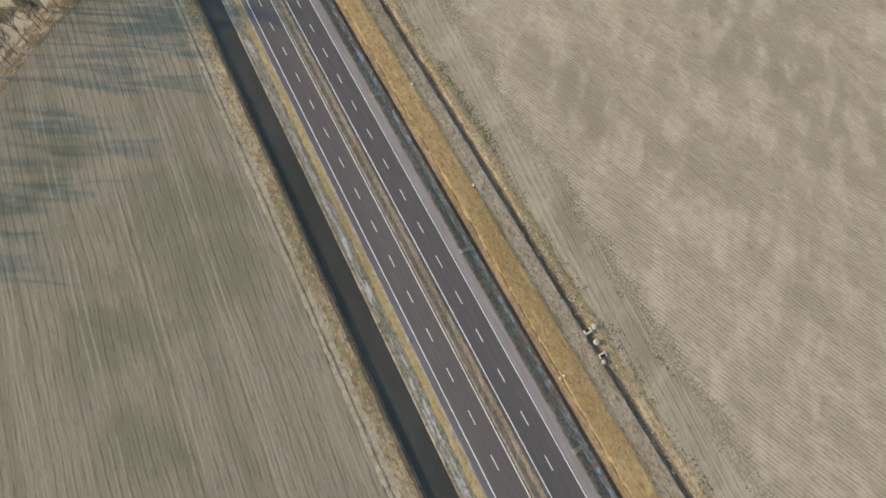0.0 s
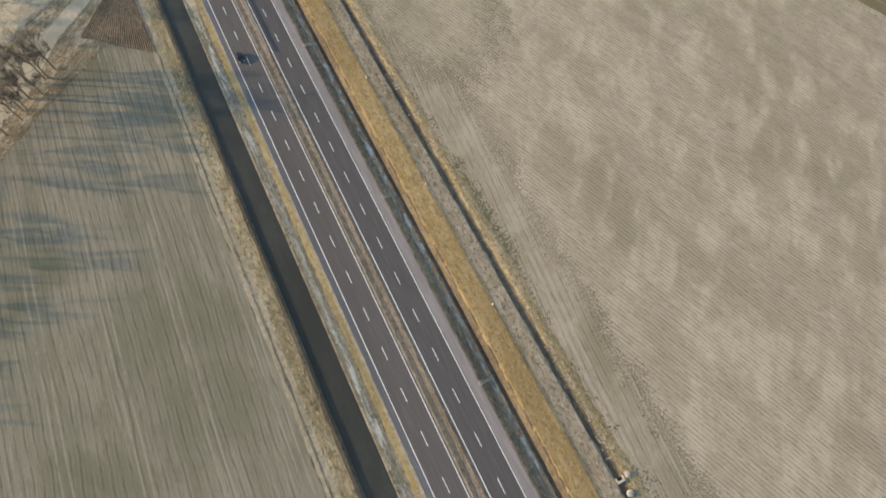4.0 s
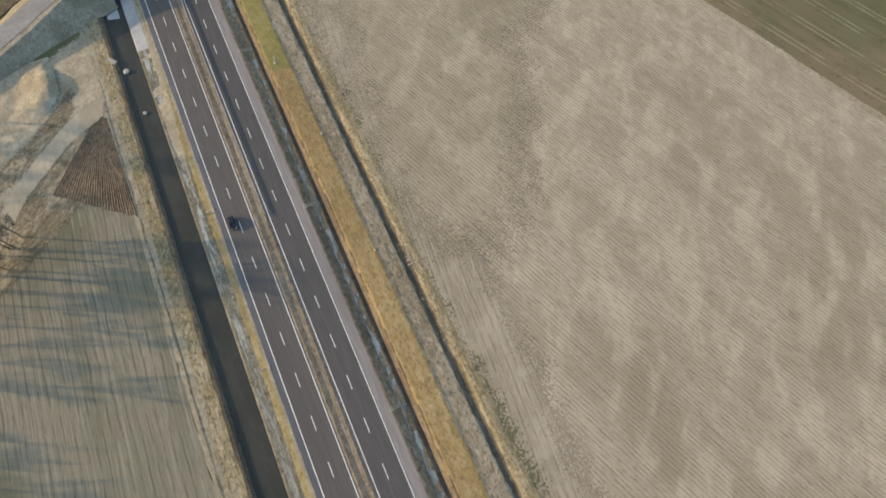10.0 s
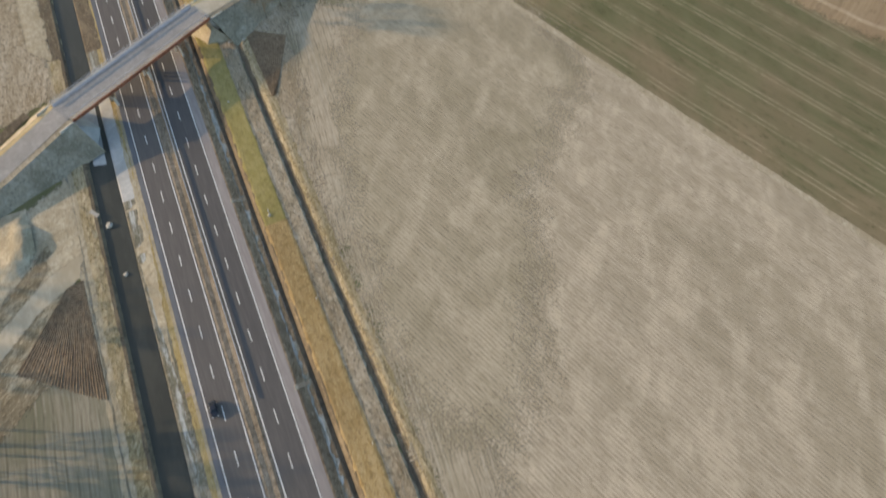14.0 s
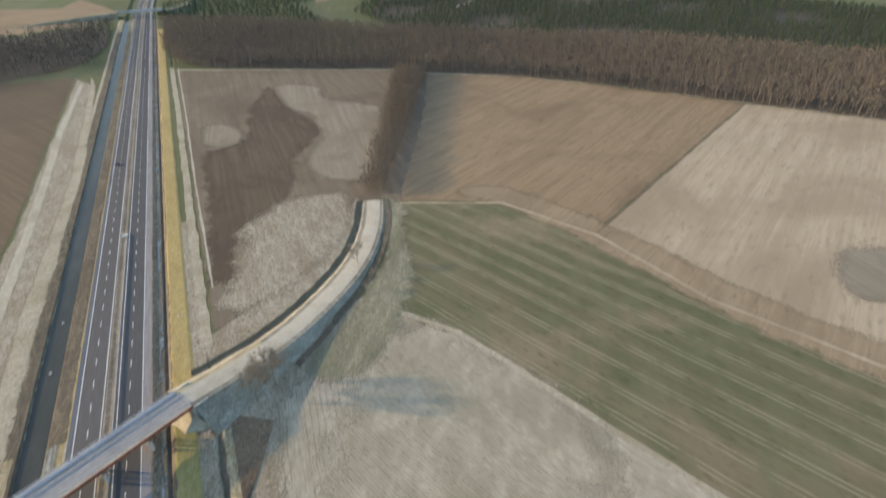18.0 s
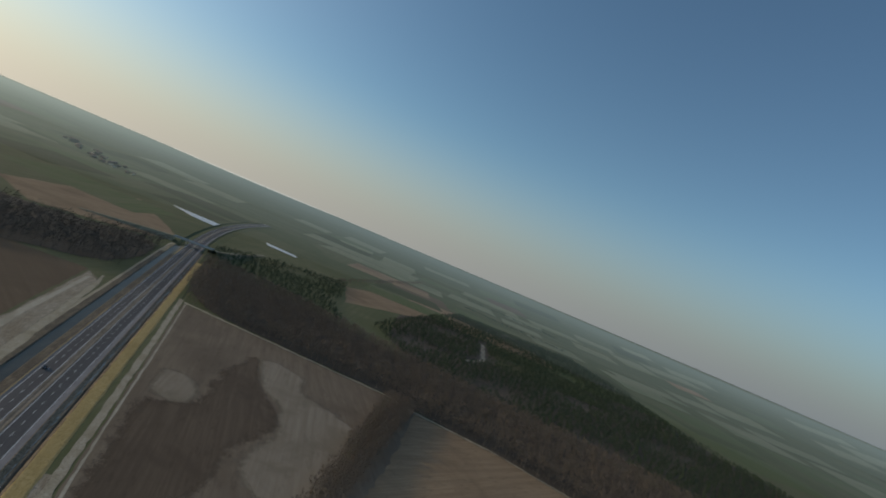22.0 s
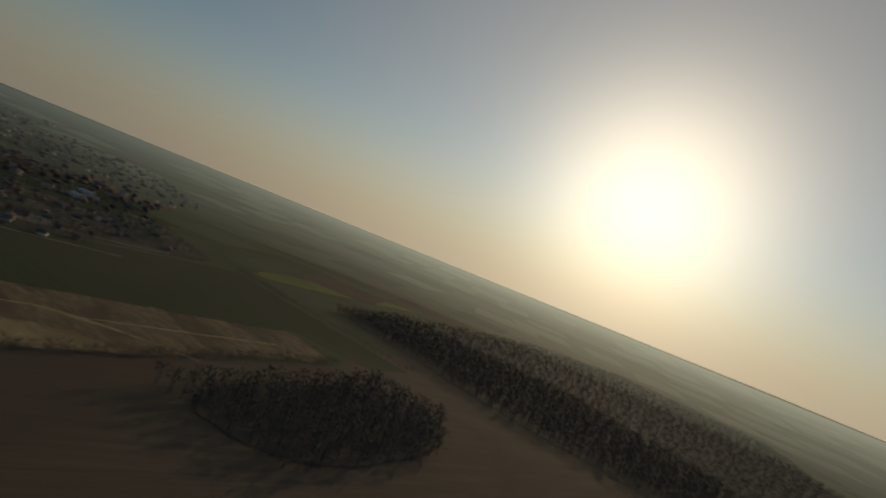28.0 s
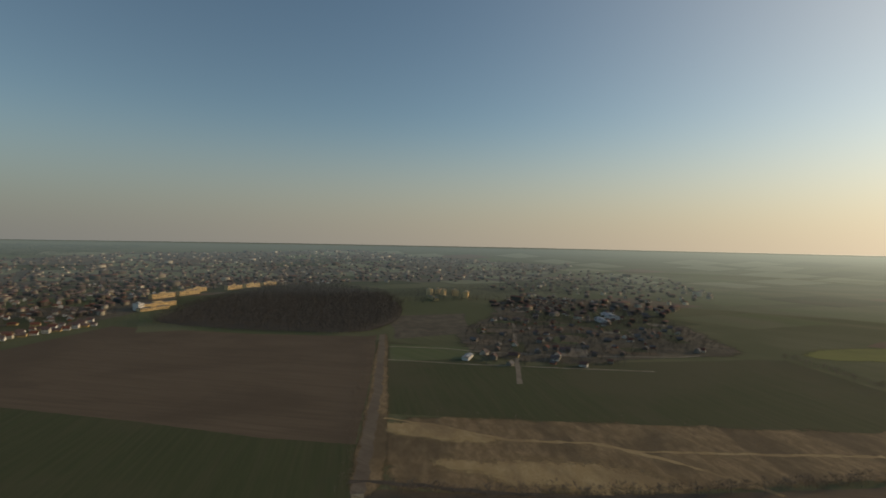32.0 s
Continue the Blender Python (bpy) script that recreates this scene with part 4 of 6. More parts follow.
def far_fields():
    """Fields of different crops out to the haze."""
    rng = random.Random(12)
    kinds = [(M_MEADOW, "pale green far meadow"), (M_GREEN, "green far field of winter wheat"), (M_MEADOW, "grassy far meadow"), (M_GREEN, "dark green far field"), (M_BROWN, "brown bare far field"), (M_TILLED_B, "pale brown tilled far field")]
    for i in range(-11, 12):
        for j in range(-11, 12):
            x, y = i * 330 + 120 * math.sin(j * 1.7), j * 300 + 90 * math.sin(i * 2.1)
            if math.hypot(x, y - 150) > 3900 or (-1050 < x < 1000 and -760 < y < 1000) or rng.random() < 0.22:
                continue
            if -60 < x < 420 and y > 900:
                x += 420
            w, h, a = rng.uniform(90, 165), rng.uniform(80, 145), -0.36 + rng.uniform(-0.12, 0.12)
            c, s_ = math.cos(a), math.sin(a)
            pts = [(x + u * c - v * s_, y + u * s_ + v * c) for u, v in ((-w, -h), (w, -h * rng.uniform(0.8, 1)), (w * rng.uniform(0.8, 1), h), (-w, h))]
            m, label = rng.choice(kinds if x > 0 else kinds[:5])
            # past two kilometres most fields take the colour paled for haze
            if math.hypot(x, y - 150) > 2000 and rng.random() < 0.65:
                m, label = M_HAZEPALE, "far field with haze painted in as a paler colour"
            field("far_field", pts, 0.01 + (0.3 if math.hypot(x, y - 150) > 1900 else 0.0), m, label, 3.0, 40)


far_fields()


def garden_plots(name, poly, count, seed, turn, label):
    """Narrow plots of grass, bare soil and beds between houses."""
    rng = random.Random(seed)
    a = np.array(poly)
    made = 0
    while made < count:
        x, y = rng.uniform(a[:, 0].min(), a[:, 0].max()), rng.uniform(a[:, 1].min(), a[:, 1].max())
        if not inside(poly, np.array([[x, y]]))[0]:
            continue
        w, h, t = rng.uniform(8, 22), rng.uniform(14, 42), radians(turn + rng.choice((0, 90)) + rng.uniform(-8, 8))
        c, s_ = math.cos(t), math.sin(t)
        m, word = rng.choice(((M_FALLOW, "bare brown"), (M_FALLOW_PALE, "pale dry"), (M_GREEN, "dark green"), (M_MEADOW, "grassy"), (M_BROWN, "dug brown"), (M_GARDEN, "dark")))
        field(name, [(x + u * c - v * s_, y + u * s_ + v * c) for u, v in ((-w, -h), (w, -h), (w, h), (-w, h))], 0.06, m, word + " " + label, 0.8, 12, "garden plot")
        made += 1

garden_plots("garden_plot", [(-620, -220), (-740, -370), (-1010, -490), (-1340, -660), (-1460, -500), (-1240, -240), (-1000, -90), (-880, -50), (-740, -130)], 70, 81, 33, "garden plot between village houses")
garden_plots("garden_plot", [(-60, -880), (-380, -920), (-640, -1180), (-1000, -1390), (-1330, -1340), (-1900, -1020), (-2300, -1500), (-1300, -2000), (-200, -1900)], 110, 82, 20, "garden plot between town houses")

# ---- woods ----
def scatter(poly, gap, seed):
    """Uneven places inside an outline."""
    rng = np.random.RandomState(seed)
    a = np.array(poly)
    gx, gy = np.meshgrid(np.arange(a[:, 0].min(), a[:, 0].max(), gap), np.arange(a[:, 1].min(), a[:, 1].max(), gap))
    p = np.stack([gx.ravel(), gy.ravel()], 1) + rng.uniform(-0.48, 0.48, (gx.size, 2)) * gap
    return p[inside(poly, p)], rng


def cone(p, q, r0, r1, sides):
    p, q = Vector(p), Vector(q)
    turn = (q - p).to_track_quat("Z", "Y")
    ring = [(math.cos(2 * math.pi * k / sides), math.sin(2 * math.pi * k / sides)) for k in range(sides)]
    v = [p + turn @ Vector((c * r0, s * r0, 0)) for c, s in ring] + [q + turn @ Vector((c * r1, s * r1, 0)) for c, s in ring]
    f = []
    for k in range(sides):
        n = (k + 1) % sides
        f += [(k, n, sides + n), (k, sides + n, sides + k)]
    return v, f


def join(pieces):
    V, F, n = [], [], 0
    for v, f in pieces:
        V += [tuple(p) for p in v]
        F += [tuple(i + n for i in t) for t in f]
        n += len(v)
    return np.array(V, np.float32), np.array(F, np.int32)


def bare_tree(seed, height=16.0, limbs=9, twigs=110, spread=0.28, thick=0.11, forks=0):
    """Trunk and limbs, and the crown of twigs, of a leafless tree: two pairs of arrays."""
    rng = random.Random(seed)
    wood, crown = [cone((0, 0, -0.3), (0, 0, height * 0.75), height * 0.016, height * 0.005, 5)], []
    ends = []
    for k in range(limbs):
        z = height * rng.uniform(0.22, 0.68)
        a = rng.uniform(0, 6.283)
        out = height * spread * rng.uniform(0.5, 1.0) * (1.15 - 0.6 * z / height)
        tip = (math.cos(a) * out, math.sin(a) * out, z + height * rng.uniform(0.14, 0.30))
        wood.append(cone((0, 0, z), tip, height * 0.006, height * 0.002, 3))
        ends.append(tip)
        for _ in range(forks):
            u, b = rng.uniform(0.4, 0.9), a + rng.uniform(-1.0, 1.0)
            root = Vector((0, 0, z)).lerp(Vector(tip), u)
            end = root + Vector((math.cos(b) * out * 0.5, math.sin(b) * out * 0.5, height * rng.uniform(0.05, 0.16)))
            wood.append(cone(root, end, height * 0.003, height * 0.001, 3))
            ends.append(tuple(end))
    ends.append((0, 0, height * 0.75))
    for k in range(twigs):
        e = Vector(rng.choice(ends))
        p = e * rng.uniform(0.72, 1.0)
        p.z = e.z - (e.z - p.z) * 0.4
        a, lift = rng.uniform(0, 6.283), rng.uniform(0.1, 1.4)
        n = height * rng.uniform(0.08, 0.2)
        d = Vector((math.cos(a) * math.cos(lift), math.sin(a) * math.cos(lift), math.sin(lift))) * n
        side = Vector((-math.sin(a), math.cos(a), rng.uniform(-0.5, 0.5))) * thick * rng.uniform(0.6, 1.5)
        crown.append(([p - side, p + side, p + d], [(0, 1, 2)]))
    return join(wood), join(crown)


def pine(seed, height=12.0):
    """Trunk and ragged rounded crown of a young pine."""
    rng = random.Random(seed)
    crown = []
    shape = ((0.40, 0.27), (0.58, 0.30), (0.76, 0.24), (0.88, 0.14))
    for level, wide in shape:
        n, turn = 5, rng.uniform(0, 6.28)
        for i in range(n):
            a = turn + 6.283 * (i + rng.uniform(-0.3, 0.3)) / n
            r, z = height * wide * rng.uniform(0.75, 1.2), height * (level + rng.uniform(-0.04, 0.04))
            half = rng.uniform(0.45, 0.75)
            tip = (math.cos(a) * r, math.sin(a) * r, z - r * rng.uniform(-0.1, 0.25))
            q = [(math.cos(a + s * half) * r * 0.55, math.sin(a + s * half) * r * 0.55, z + height * rng.uniform(0.02, 0.09)) for s in (-1, 1)]
            crown.append(([tip, q[0], (0, 0, z + height * 0.12)], [(0, 1, 2)]))
            crown.append(([tip, (0, 0, z + height * 0.12), q[1]], [(0, 1, 2)]))
    return join([cone((0, 0, -0.3), (0, 0, height * 0.8), height * 0.014, height * 0.004, 4)]), join(crown)


def planted(name, spots, kinds, rng, lo, hi, material, label, category):
    """Many trees as one stand: each spot gets one of the kinds, turned and scaled by chance."""
    V, F, n = [], [], 0
    pick = rng.randint(0, len(kinds), len(spots))
    for k, (v, f) in enumerate(kinds):
        s = spots[pick == k]
        if not len(s):
            continue
        a, size = rng.uniform(0, 6.283, len(s)), rng.uniform(lo, hi, len(s))
        c, d = np.cos(a)[:, None], np.sin(a)[:, None]
        w = rng.uniform(0.85, 1.2, len(s))[:, None]
        P = np.empty((len(s), len(v), 3), np.float32)
        P[:, :, 0] = (v[:, 0] * c - v[:, 1] * d) * size[:, None] * w + s[:, :1]
        P[:, :, 1] = (v[:, 0] * d + v[:, 1] * c) * size[:, None] * w + s[:, 1:2]
        P[:, :, 2] = v[:, 2] * size[:, None] + upland(s[:, 0], s[:, 1])[:, None]
        V.append(P.reshape(-1, 3))
        F.append((f[None] + (np.arange(len(s)) * len(v))[:, None, None]).reshape(-1, 3) + n)
        n += len(s) * len(v)
    ob = new(name, tri_mesh(name, np.concatenate(V), np.concatenate(F), material))
    return tagged(ob, label, category, kind="stuff")


def whole(kind):
    (v, f), (w, g) = kind
    return np.concatenate([v, w]), np.concatenate([f, g + len(v)])


BARE = [whole(bare_tree(s, 16, 7, 66, 0.38, 0.2)) for s in range(5)]
BARE_FAR = [whole(bare_tree(20 + s, 16, 5, 30, 0.42, 0.38)) for s in range(4)]
PINES = [whole(pine(s)) for s in range(4)]
BUSH = [whole(bare_tree(40 + s, 5, 7, 60, 0.5, 0.08)) for s in range(3)]


def bare_wood(name, poly, gap, seed, label, lo=0.85, hi=1.1, floor=False, twig=None):
    if floor:
        soft_field("leaf_litter", poly, 0.05, M_LITTER, "brown leaf litter under the bare wood", 8, "wood floor")
    p, rng = scatter(poly, gap, seed)
    return planted(name, p, BARE_FAR if gap > 10 else BARE, rng, lo, hi, twig or (M_TWIG_DARK if gap > 10 else M_TWIG), label, "wood")


def pine_wood(name, poly, gap, seed, label):
    p, rng = scatter(poly, gap, seed)
    p = p[~inside([(468, 992), (480, 978), (541, 1036), (588, 1137), (640, 1256), (622, 1260), (572, 1143), (527, 1047)], p)]
    p = p[np.sin(p[:, 0] * 0.021 + p[:, 1] * 0.013) + np.sin(p[:, 1] * 0.034 - p[:, 0] * 0.017) + rng.uniform(-0.9, 0.9, len(p)) < 1.35]
    return planted(name, p, PINES, rng, 0.58, 0.86, M_PINE, label, "wood")


bare_wood("bare_wood", [(30, 765), (134, 707), (246, 657), (268, 627), (342, 578), (416, 495), (473, 418), (540, 337), (800, 30), (930, 150), (760, 420), (600, 620), (430, 745), (320, 830), (240, 900), (150, 985), (26, 1050)], 7.0, 3, "leafless brown deciduous wood behind the fields", floor=True)
pine_wood("pine_wood", [(320, 835), (300, 1000), (440, 1240), (740, 1700), (1150, 1660), (1115, 1385), (1014, 973), (1067, 602), (1300, 300), (930, 160), (765, 425), (605, 625), (435, 750)], 7.8, 4, "dark green pine plantation behind the bare wood")
pine_wood("pine_wood_roadside", [(30, 1055), (30, 1220), (150, 1330), (320, 1400), (240, 1040), (235, 910), (150, 990)], 9.0, 5, "dark green pines beside the motorway")
bare_wood("bare_wood_west", [(-40, 812), (-133, 772), (-230, 682), (-330, 622), (-480, 560), (-590, 432), (-740, 322), (-870, 205), (-1050, 330), (-900, 620), (-640, 740), (-300, 850), (-130, 980), (-35, 1080)], 9.3, 6, "dark leafless wood on the far side of the motorway", floor=True, twig=M_TWIG_DARK)
bare_wood("bare_wood_deep", [(-35, 1085), (-130, 985), (-300, 855), (-640, 745), (-900, 625), (-1050, 335), (-1250, 520), (-1500, 800), (-1600, 1150), (-1274, 1430), (-750, 1185), (-417, 1048), (-190, 985)], 14.0, 16, "deep dark leafless wood reaching far back", 0.7, 1.05, floor=True)
bare_wood("bare_copse_west", [(-366, 100), (-550, 265), (-505, 330), (-400, 310), (-300, 200)], 8.0, 7, "dark leafless copse standing in the brown field", floor=True, twig=M_TWIG_DARK)
bare_wood("bare_wood_town", [(-415, -825), (-520, -940), (-640, -1080), (-800, -1210), (-1000, -1350), (-1180, -1280), (-1130, -990), (-950, -730), (-830, -610), (-720, -530), (-612, -498)], 10.5, 8, "dark leafless wood at the edge of the town", floor=True)
bare_wood("hedgerow", [(127, 392), (139, 387), (270, 630), (244, 650)], 3.2, 9, "row of leafless brown trees between two fields", 0.5, 0.8)
bare_wood("far_tree_line", [(292, 1389), (861, 2490), (870, 2485), (302, 1384)], 8, 10, "far line of trees between meadows", 0.5, 0.9)
pine_wood("far_dark_wood", [(-250, -3050), (-900, -3250), (-1500, -3600), (-600, -3900), (0, -3500)], 17, 13, "far dark wood behind the town")
pine_wood("far_pine_strip", [(1111, 2528), (1140, 2570), (1512, 2306), (1483, 2271)], 11, 11, "far dark strip of pines")
pine_wood("far_pine_strip", [(900, 2050), (930, 2080), (1260, 1850), (1230, 1820)], 11, 12, "far dark strip of pines")


def tufts(name, x0, x1, y0, y1, count, seed, lo, hi, label):
    """Dry grass: small crossed blades standing on a strip along the motorway."""
    rng = np.random.RandomState(seed)
    x, y = rng.uniform(x0, x1, count), rng.uniform(y0, y1, count)
    clump = np.sin(x * 1.9 + y * 0.35) + np.sin(y * 0.8 - x) + rng.uniform(-1, 1, count)
    x, y = x[clump > -0.2], y[clump > -0.2]
    z = np.interp(x, [a for a, b in ACROSS], [b for a, b in ACROSS], 0, 0)
    V, F = [], []
    for k in range(3):
        a, h = rng.uniform(0, 6.283, len(x)), rng.uniform(lo, hi, len(x))
        w, lean = h * rng.uniform(0.35, 0.7, len(x)), rng.uniform(-0.4, 0.4, (2, len(x)))
        c, s = np.cos(a) * w, np.sin(a) * w
        V.append(np.stack([np.stack([x - c, y - s, z], 1), np.stack([x + c, y + s, z], 1), np.stack([x + lean[0] * h, y + lean[1] * h, z + h], 1)], 1).reshape(-1, 3))
    V = np.concatenate(V)
    F = np.arange(len(V)).reshape(-1, 3)
    return tagged(new(name, tri_mesh(name, V, F, M_TUFT)), label, "grass", kind="stuff")


tufts("margin_grass", -32.4, -25.2, -140, 420, 22000, 71, 0.08, 0.26, "tufts of dry grass on the field margin")
tufts("verge_grass", -14.0, -11.8, -140, 420, 4000, 72, 0.06, 0.22, "tufts of dry grass on the verge")
tufts("rough_grass", 26.6, 31.7, -140, 250, 16000, 73, 0.08, 0.26, "tufts of pale dry grass on the rough strip")
tufts("drain_grass", 35.0, 37.6, -140, 250, 5000, 74, 0.08, 0.26, "tufts of dry grass beside the field drain")
tufts("ditch_grass", 13.4, 17.0, -140, 420, 7000, 75, 0.07, 0.24, "tufts of dry grass in the roadside ditch")
tufts("median_grass", -1.2, 1.3, -140, 420, 5000, 76, 0.05, 0.16, "tufts of dry grass on the median")
tufts("ochre_grass", 20.2, 26.6, -140, 168, 6000, 77, 0.05, 0.18, "tufts of dry grass on the ochre strip")
tufts("bank_grass", -17.6, -14.4, -140, 420, 4000, 78, 0.07, 0.22, "tufts of dry grass on the ditch bank")

# ---- overpass ----
AXIS = Vector((0.868, 0.496, 0)).normalized()
NORTH = Vector((-AXIS.y, AXIS.x, 0))
MID = Vector((-0.7, 243.3, 0))
DECK_Z, HALF, SPAN = 7.5, 5.4, 29.0


def at(s, n, z):
    """A place on the overpass: along its axis, towards its north side, and up."""
    return MID + AXIS * s + NORTH * n + Vector((0, 0, z))


def box(s0, s1, n0, n1, z0, z1, bevel=0.0):
    bm = bmesh.new()
    v = [bm.verts.new(at(s, n, z)) for z in (z0, z1) for n in (n0, n1) for s in (s0, s1)]
    for f in ((0, 2, 3, 1), (4, 5, 7, 6), (0, 1, 5, 4), (2, 6, 7, 3), (0, 4, 6, 2), (1, 3, 7, 5)):
        bm.faces.new([v[i] for i in f])
    if bevel:
        bmesh.ops.bevel(bm, geom=bm.edges[:], offset=bevel, segments=1, affect="EDGES")
    return bm


def overpass():
    top = tagged(new("overpass"), "road bridge with rust-red girders and grey deck over the motorway", "bridge")
    part("deck_slab", box(-SPAN, SPAN, -HALF, HALF, DECK_Z - 0.55, DECK_Z - 0.08, 0.05), M_CONCRETE, top)
    part("deck_surface", box(-SPAN - 1, SPAN + 1, -3.9, 3.9, DECK_Z - 0.08, DECK_Z), M_DECK, top, "pale grey asphalt surface")
    for n in (-1, 1):
        part("walkway", box(-SPAN, SPAN, *sorted((n * 3.9, n * 5.15)), DECK_Z - 0.08, DECK_Z + 0.16, 0.03), M_WALK if n < 0 else M_STEELBLUE, top, "tan concrete walkway" if n < 0 else "blue-grey paved walkway")
        part("edge_beam", box(-SPAN, SPAN, *sorted((n * 5.1, n * 5.55)), DECK_Z - 0.75, DECK_Z + 0.22, 0.04), M_RUST if n < 0 else M_CONCRETE, top)
        part("guard_rail", box(-SPAN, SPAN, *sorted((n * 3.95, n * 4.12)), DECK_Z + 0.65, DECK_Z + 0.95, 0.03), M_STEEL, top, "galvanised guard rail")
        for rail_z in (0.6, 1.2):
            part("hand_rail", box(-SPAN, SPAN, *sorted((n * 5.3, n * 5.4)), DECK_Z + rail_z, DECK_Z + rail_z + 0.09, 0.01), M_STEEL, top, "thin steel hand rail")
        for k in range(30):
            s = -SPAN + 1 + k * (2 * SPAN - 2) / 29
            part("post", box(s - 0.05, s + 0.05, *sorted((n * 5.3, n * 5.4)), DECK_Z + 0.2, DECK_Z + 1.2), M_STEEL, top)
    for n in (-4.1, -1.4, 1.4, 4.1):
        part("girder", box(-SPAN, SPAN, n - 0.35, n + 0.35, DECK_Z - 1.75, DECK_Z - 0.55, 0.04), M_RUST, top, "rust-red painted steel girder")
    for s in (-14.2, 0.3, 14.6):
        cap = part("pier_cap", box(s - 0.6, s + 0.6, -5.0, 5.0, DECK_Z - 2.6, DECK_Z - 1.75, 0.06), M_RUSTPALE, top, "brown stained concrete pier cap")
        for n in (-3.4, 0, 3.4):
            bm = bmesh.new()
            bmesh.ops.create_cone(bm, cap_ends=True, segments=16, radius1=0.5, radius2=0.46, depth=DECK_Z - 2.5)
            bmesh.ops.translate(bm, verts=bm.verts, vec=at(s, n, (DECK_Z - 2.6) / 2 - 0.1))
            part("pier_column", bm, M_CONCRETE, top)
    for n in (-1, 1):
        s = n * (SPAN + 0.4)
        part("abutment", box(s - 0.7, s + 0.7, -5.5, 5.5, -0.3, DECK_Z - 1.0, 0.06), M_CONCRETE, top, "pale concrete abutment")
        for m in (-1, 1):
            part("wing_wall", box(*sorted((s, s + n * 5.0)), *sorted((m * 5.5, m * 5.9)), 2.0, DECK_Z - 0.1, 0.05), M_CONCRETE, top)
    return top


overpass()

# the road that climbs to the overpass: x, y, z of its middle
ROAD_EAST = [(24.8, 257.9, 7.5), (40.0, 266.6, 5.6), (54.4, 275.4, 3.9), (66.0, 284.2, 2.8), (76.5, 293.6, 2.1), (87.5, 304.0, 1.7), (97.3, 314.6, 1.4), (105.5, 325.5, 1.1), (112.5, 337.0, 0.9), (119.5, 351.0, 0.7), (125.0, 365.0, 0.5), (130.0, 380.0, 0.3)]
ROAD_WEST = [(-26.2, 228.7, 7.5), (-36.0, 223.1, 5.9), (-48.0, 216.2, 4.3), (-62.0, 208.2, 3.2), (-80.0, 198.0, 2.4), (-100.0, 187.0, 1.7), (-122.0, 175.0, 1.1), (-150.0, 160.0, 0.6), (-175.0, 147.0, 0.25)]


def fill(name, line, offsets, material, label, category, seed=0):
    """A strip along a climbing line. offsets: pairs of (metres to the left, drop below the line or None for the ground)."""
    rng = random.Random(seed)
    bm = bmesh.new()
    last = None
    for i, p in enumerate(line):
        a, b = Vector(line[max(i - 1, 0)]), Vector(line[min(i + 1, len(line) - 1)])
        d = (b - a)
        d.z = 0
        d.normalize()
        left = Vector((-d.y, d.x, 0))
        row = []
        for k, (off, drop) in enumerate(offsets):
            z = p[2] - drop if drop is not None else 0.0
            if drop is None:
                side = 1 if off > 0 else -1
                off = side * (abs(off) + p[2] * 1.35) + rng.uniform(-0.4, 0.4)
                z = 0.02 if name.startswith("emb") or name.startswith("far") else 0.25
            row.append(bm.verts.new(Vector((p[0], p[1], z)) + left * off))
        if last:
            for k in range(len(row) - 1):
                bm.faces.new((last[k], last[k + 1], row[k + 1], row[k]))
        last = row
    bm.normal_update()
    for f in bm.faces:
        if f.normal.z < 0:
            f.normal_flip()
    return setting(part(name, bm, material), label, category)


def finer(line, n=4):
    out = []
    for a, b in zip(line, line[1:]):
        out += [tuple(a[i] + (b[i] - a[i]) * k / n for i in range(3)) for k in range(n)]
    return out + [line[-1]]


for tag, line in (("east", finer(ROAD_EAST)), ("west", finer(ROAD_WEST))):
    way = 1 if tag == "east" else -1
    fill("embankment_" + tag, line, [(5.6, None), (5.6, 0.1), (3.6, 0.08), (-3.6, 0.08), (-5.6, 0.1), (-5.6, None)], M_SLOPE, "steep embankment of bare soil and thin dry grass", "embankment", 3)
    fill("bridge_road_" + tag, line, [(3.7, 0.0), (0, -0.05), (-3.7, 0.0)], M_GRAVEL if tag == "east" else M_DECK, "pale grey road on top of the embankment", "road", 4)
    fill("road_edge", line[:9] if way > 0 else line, [(5.3 * way, 0.05), (3.8 * way, 0.03)], M_OCHRE_EDGE, "ochre sandy road edge on the embankment", "road edge", 5)
    fill("toe_ditch_north", line[2:], [(9.4 * way, None), (6.2 * way, None)], M_DARKDITCH if way > 0 else M_DITCH, "dark ditch at the foot of the embankment", "ditch", 6)
    if way > 0:
        # shade along the south foot, laid in as a dark strip
        fill("toe_ditch_south", line[8:], [(-6.2, None), (-9.0, None)], M_DITCH, "dark strip painted for the shade at the embankment foot", "ditch", 7)


def cone_slope(name, s, n0, n1, out, z, material, label):
    """A sloped earth apron in front of an abutment."""
    bm = bmesh.new()
    side = 1 if s > 0 else -1
    a = [bm.verts.new(at(s, n0, z)), bm.verts.new(at(s, n1, z))]
    b = [bm.verts.new(at(s - side * out, n0 - 1.0, 0.03)), bm.verts.new(at(s - side * out, n1 + 1.0, 0.03))]
    c = [bm.verts.new(at(s + side * 2, n0 - z * 1.5, 0.03)), bm.verts.new(at(s + side * 2, n1 + z * 1.5, 0.03))]
    bm.faces.new((a[0], a[1], b[1], b[0]))
    bm.faces.new((a[0], b[0], c[0]))
    bm.faces.new((a[1], c[1], b[1]))
    bmesh.ops.recalc_face_normals(bm, faces=bm.faces)
    return setting(part(name, bm, material), label, "slope")


cone_slope("apron_east", SPAN - 0.2, -5.6, 5.6, 5.5, 4.2, M_EARTH, "bare sandy slope under the bridge end")
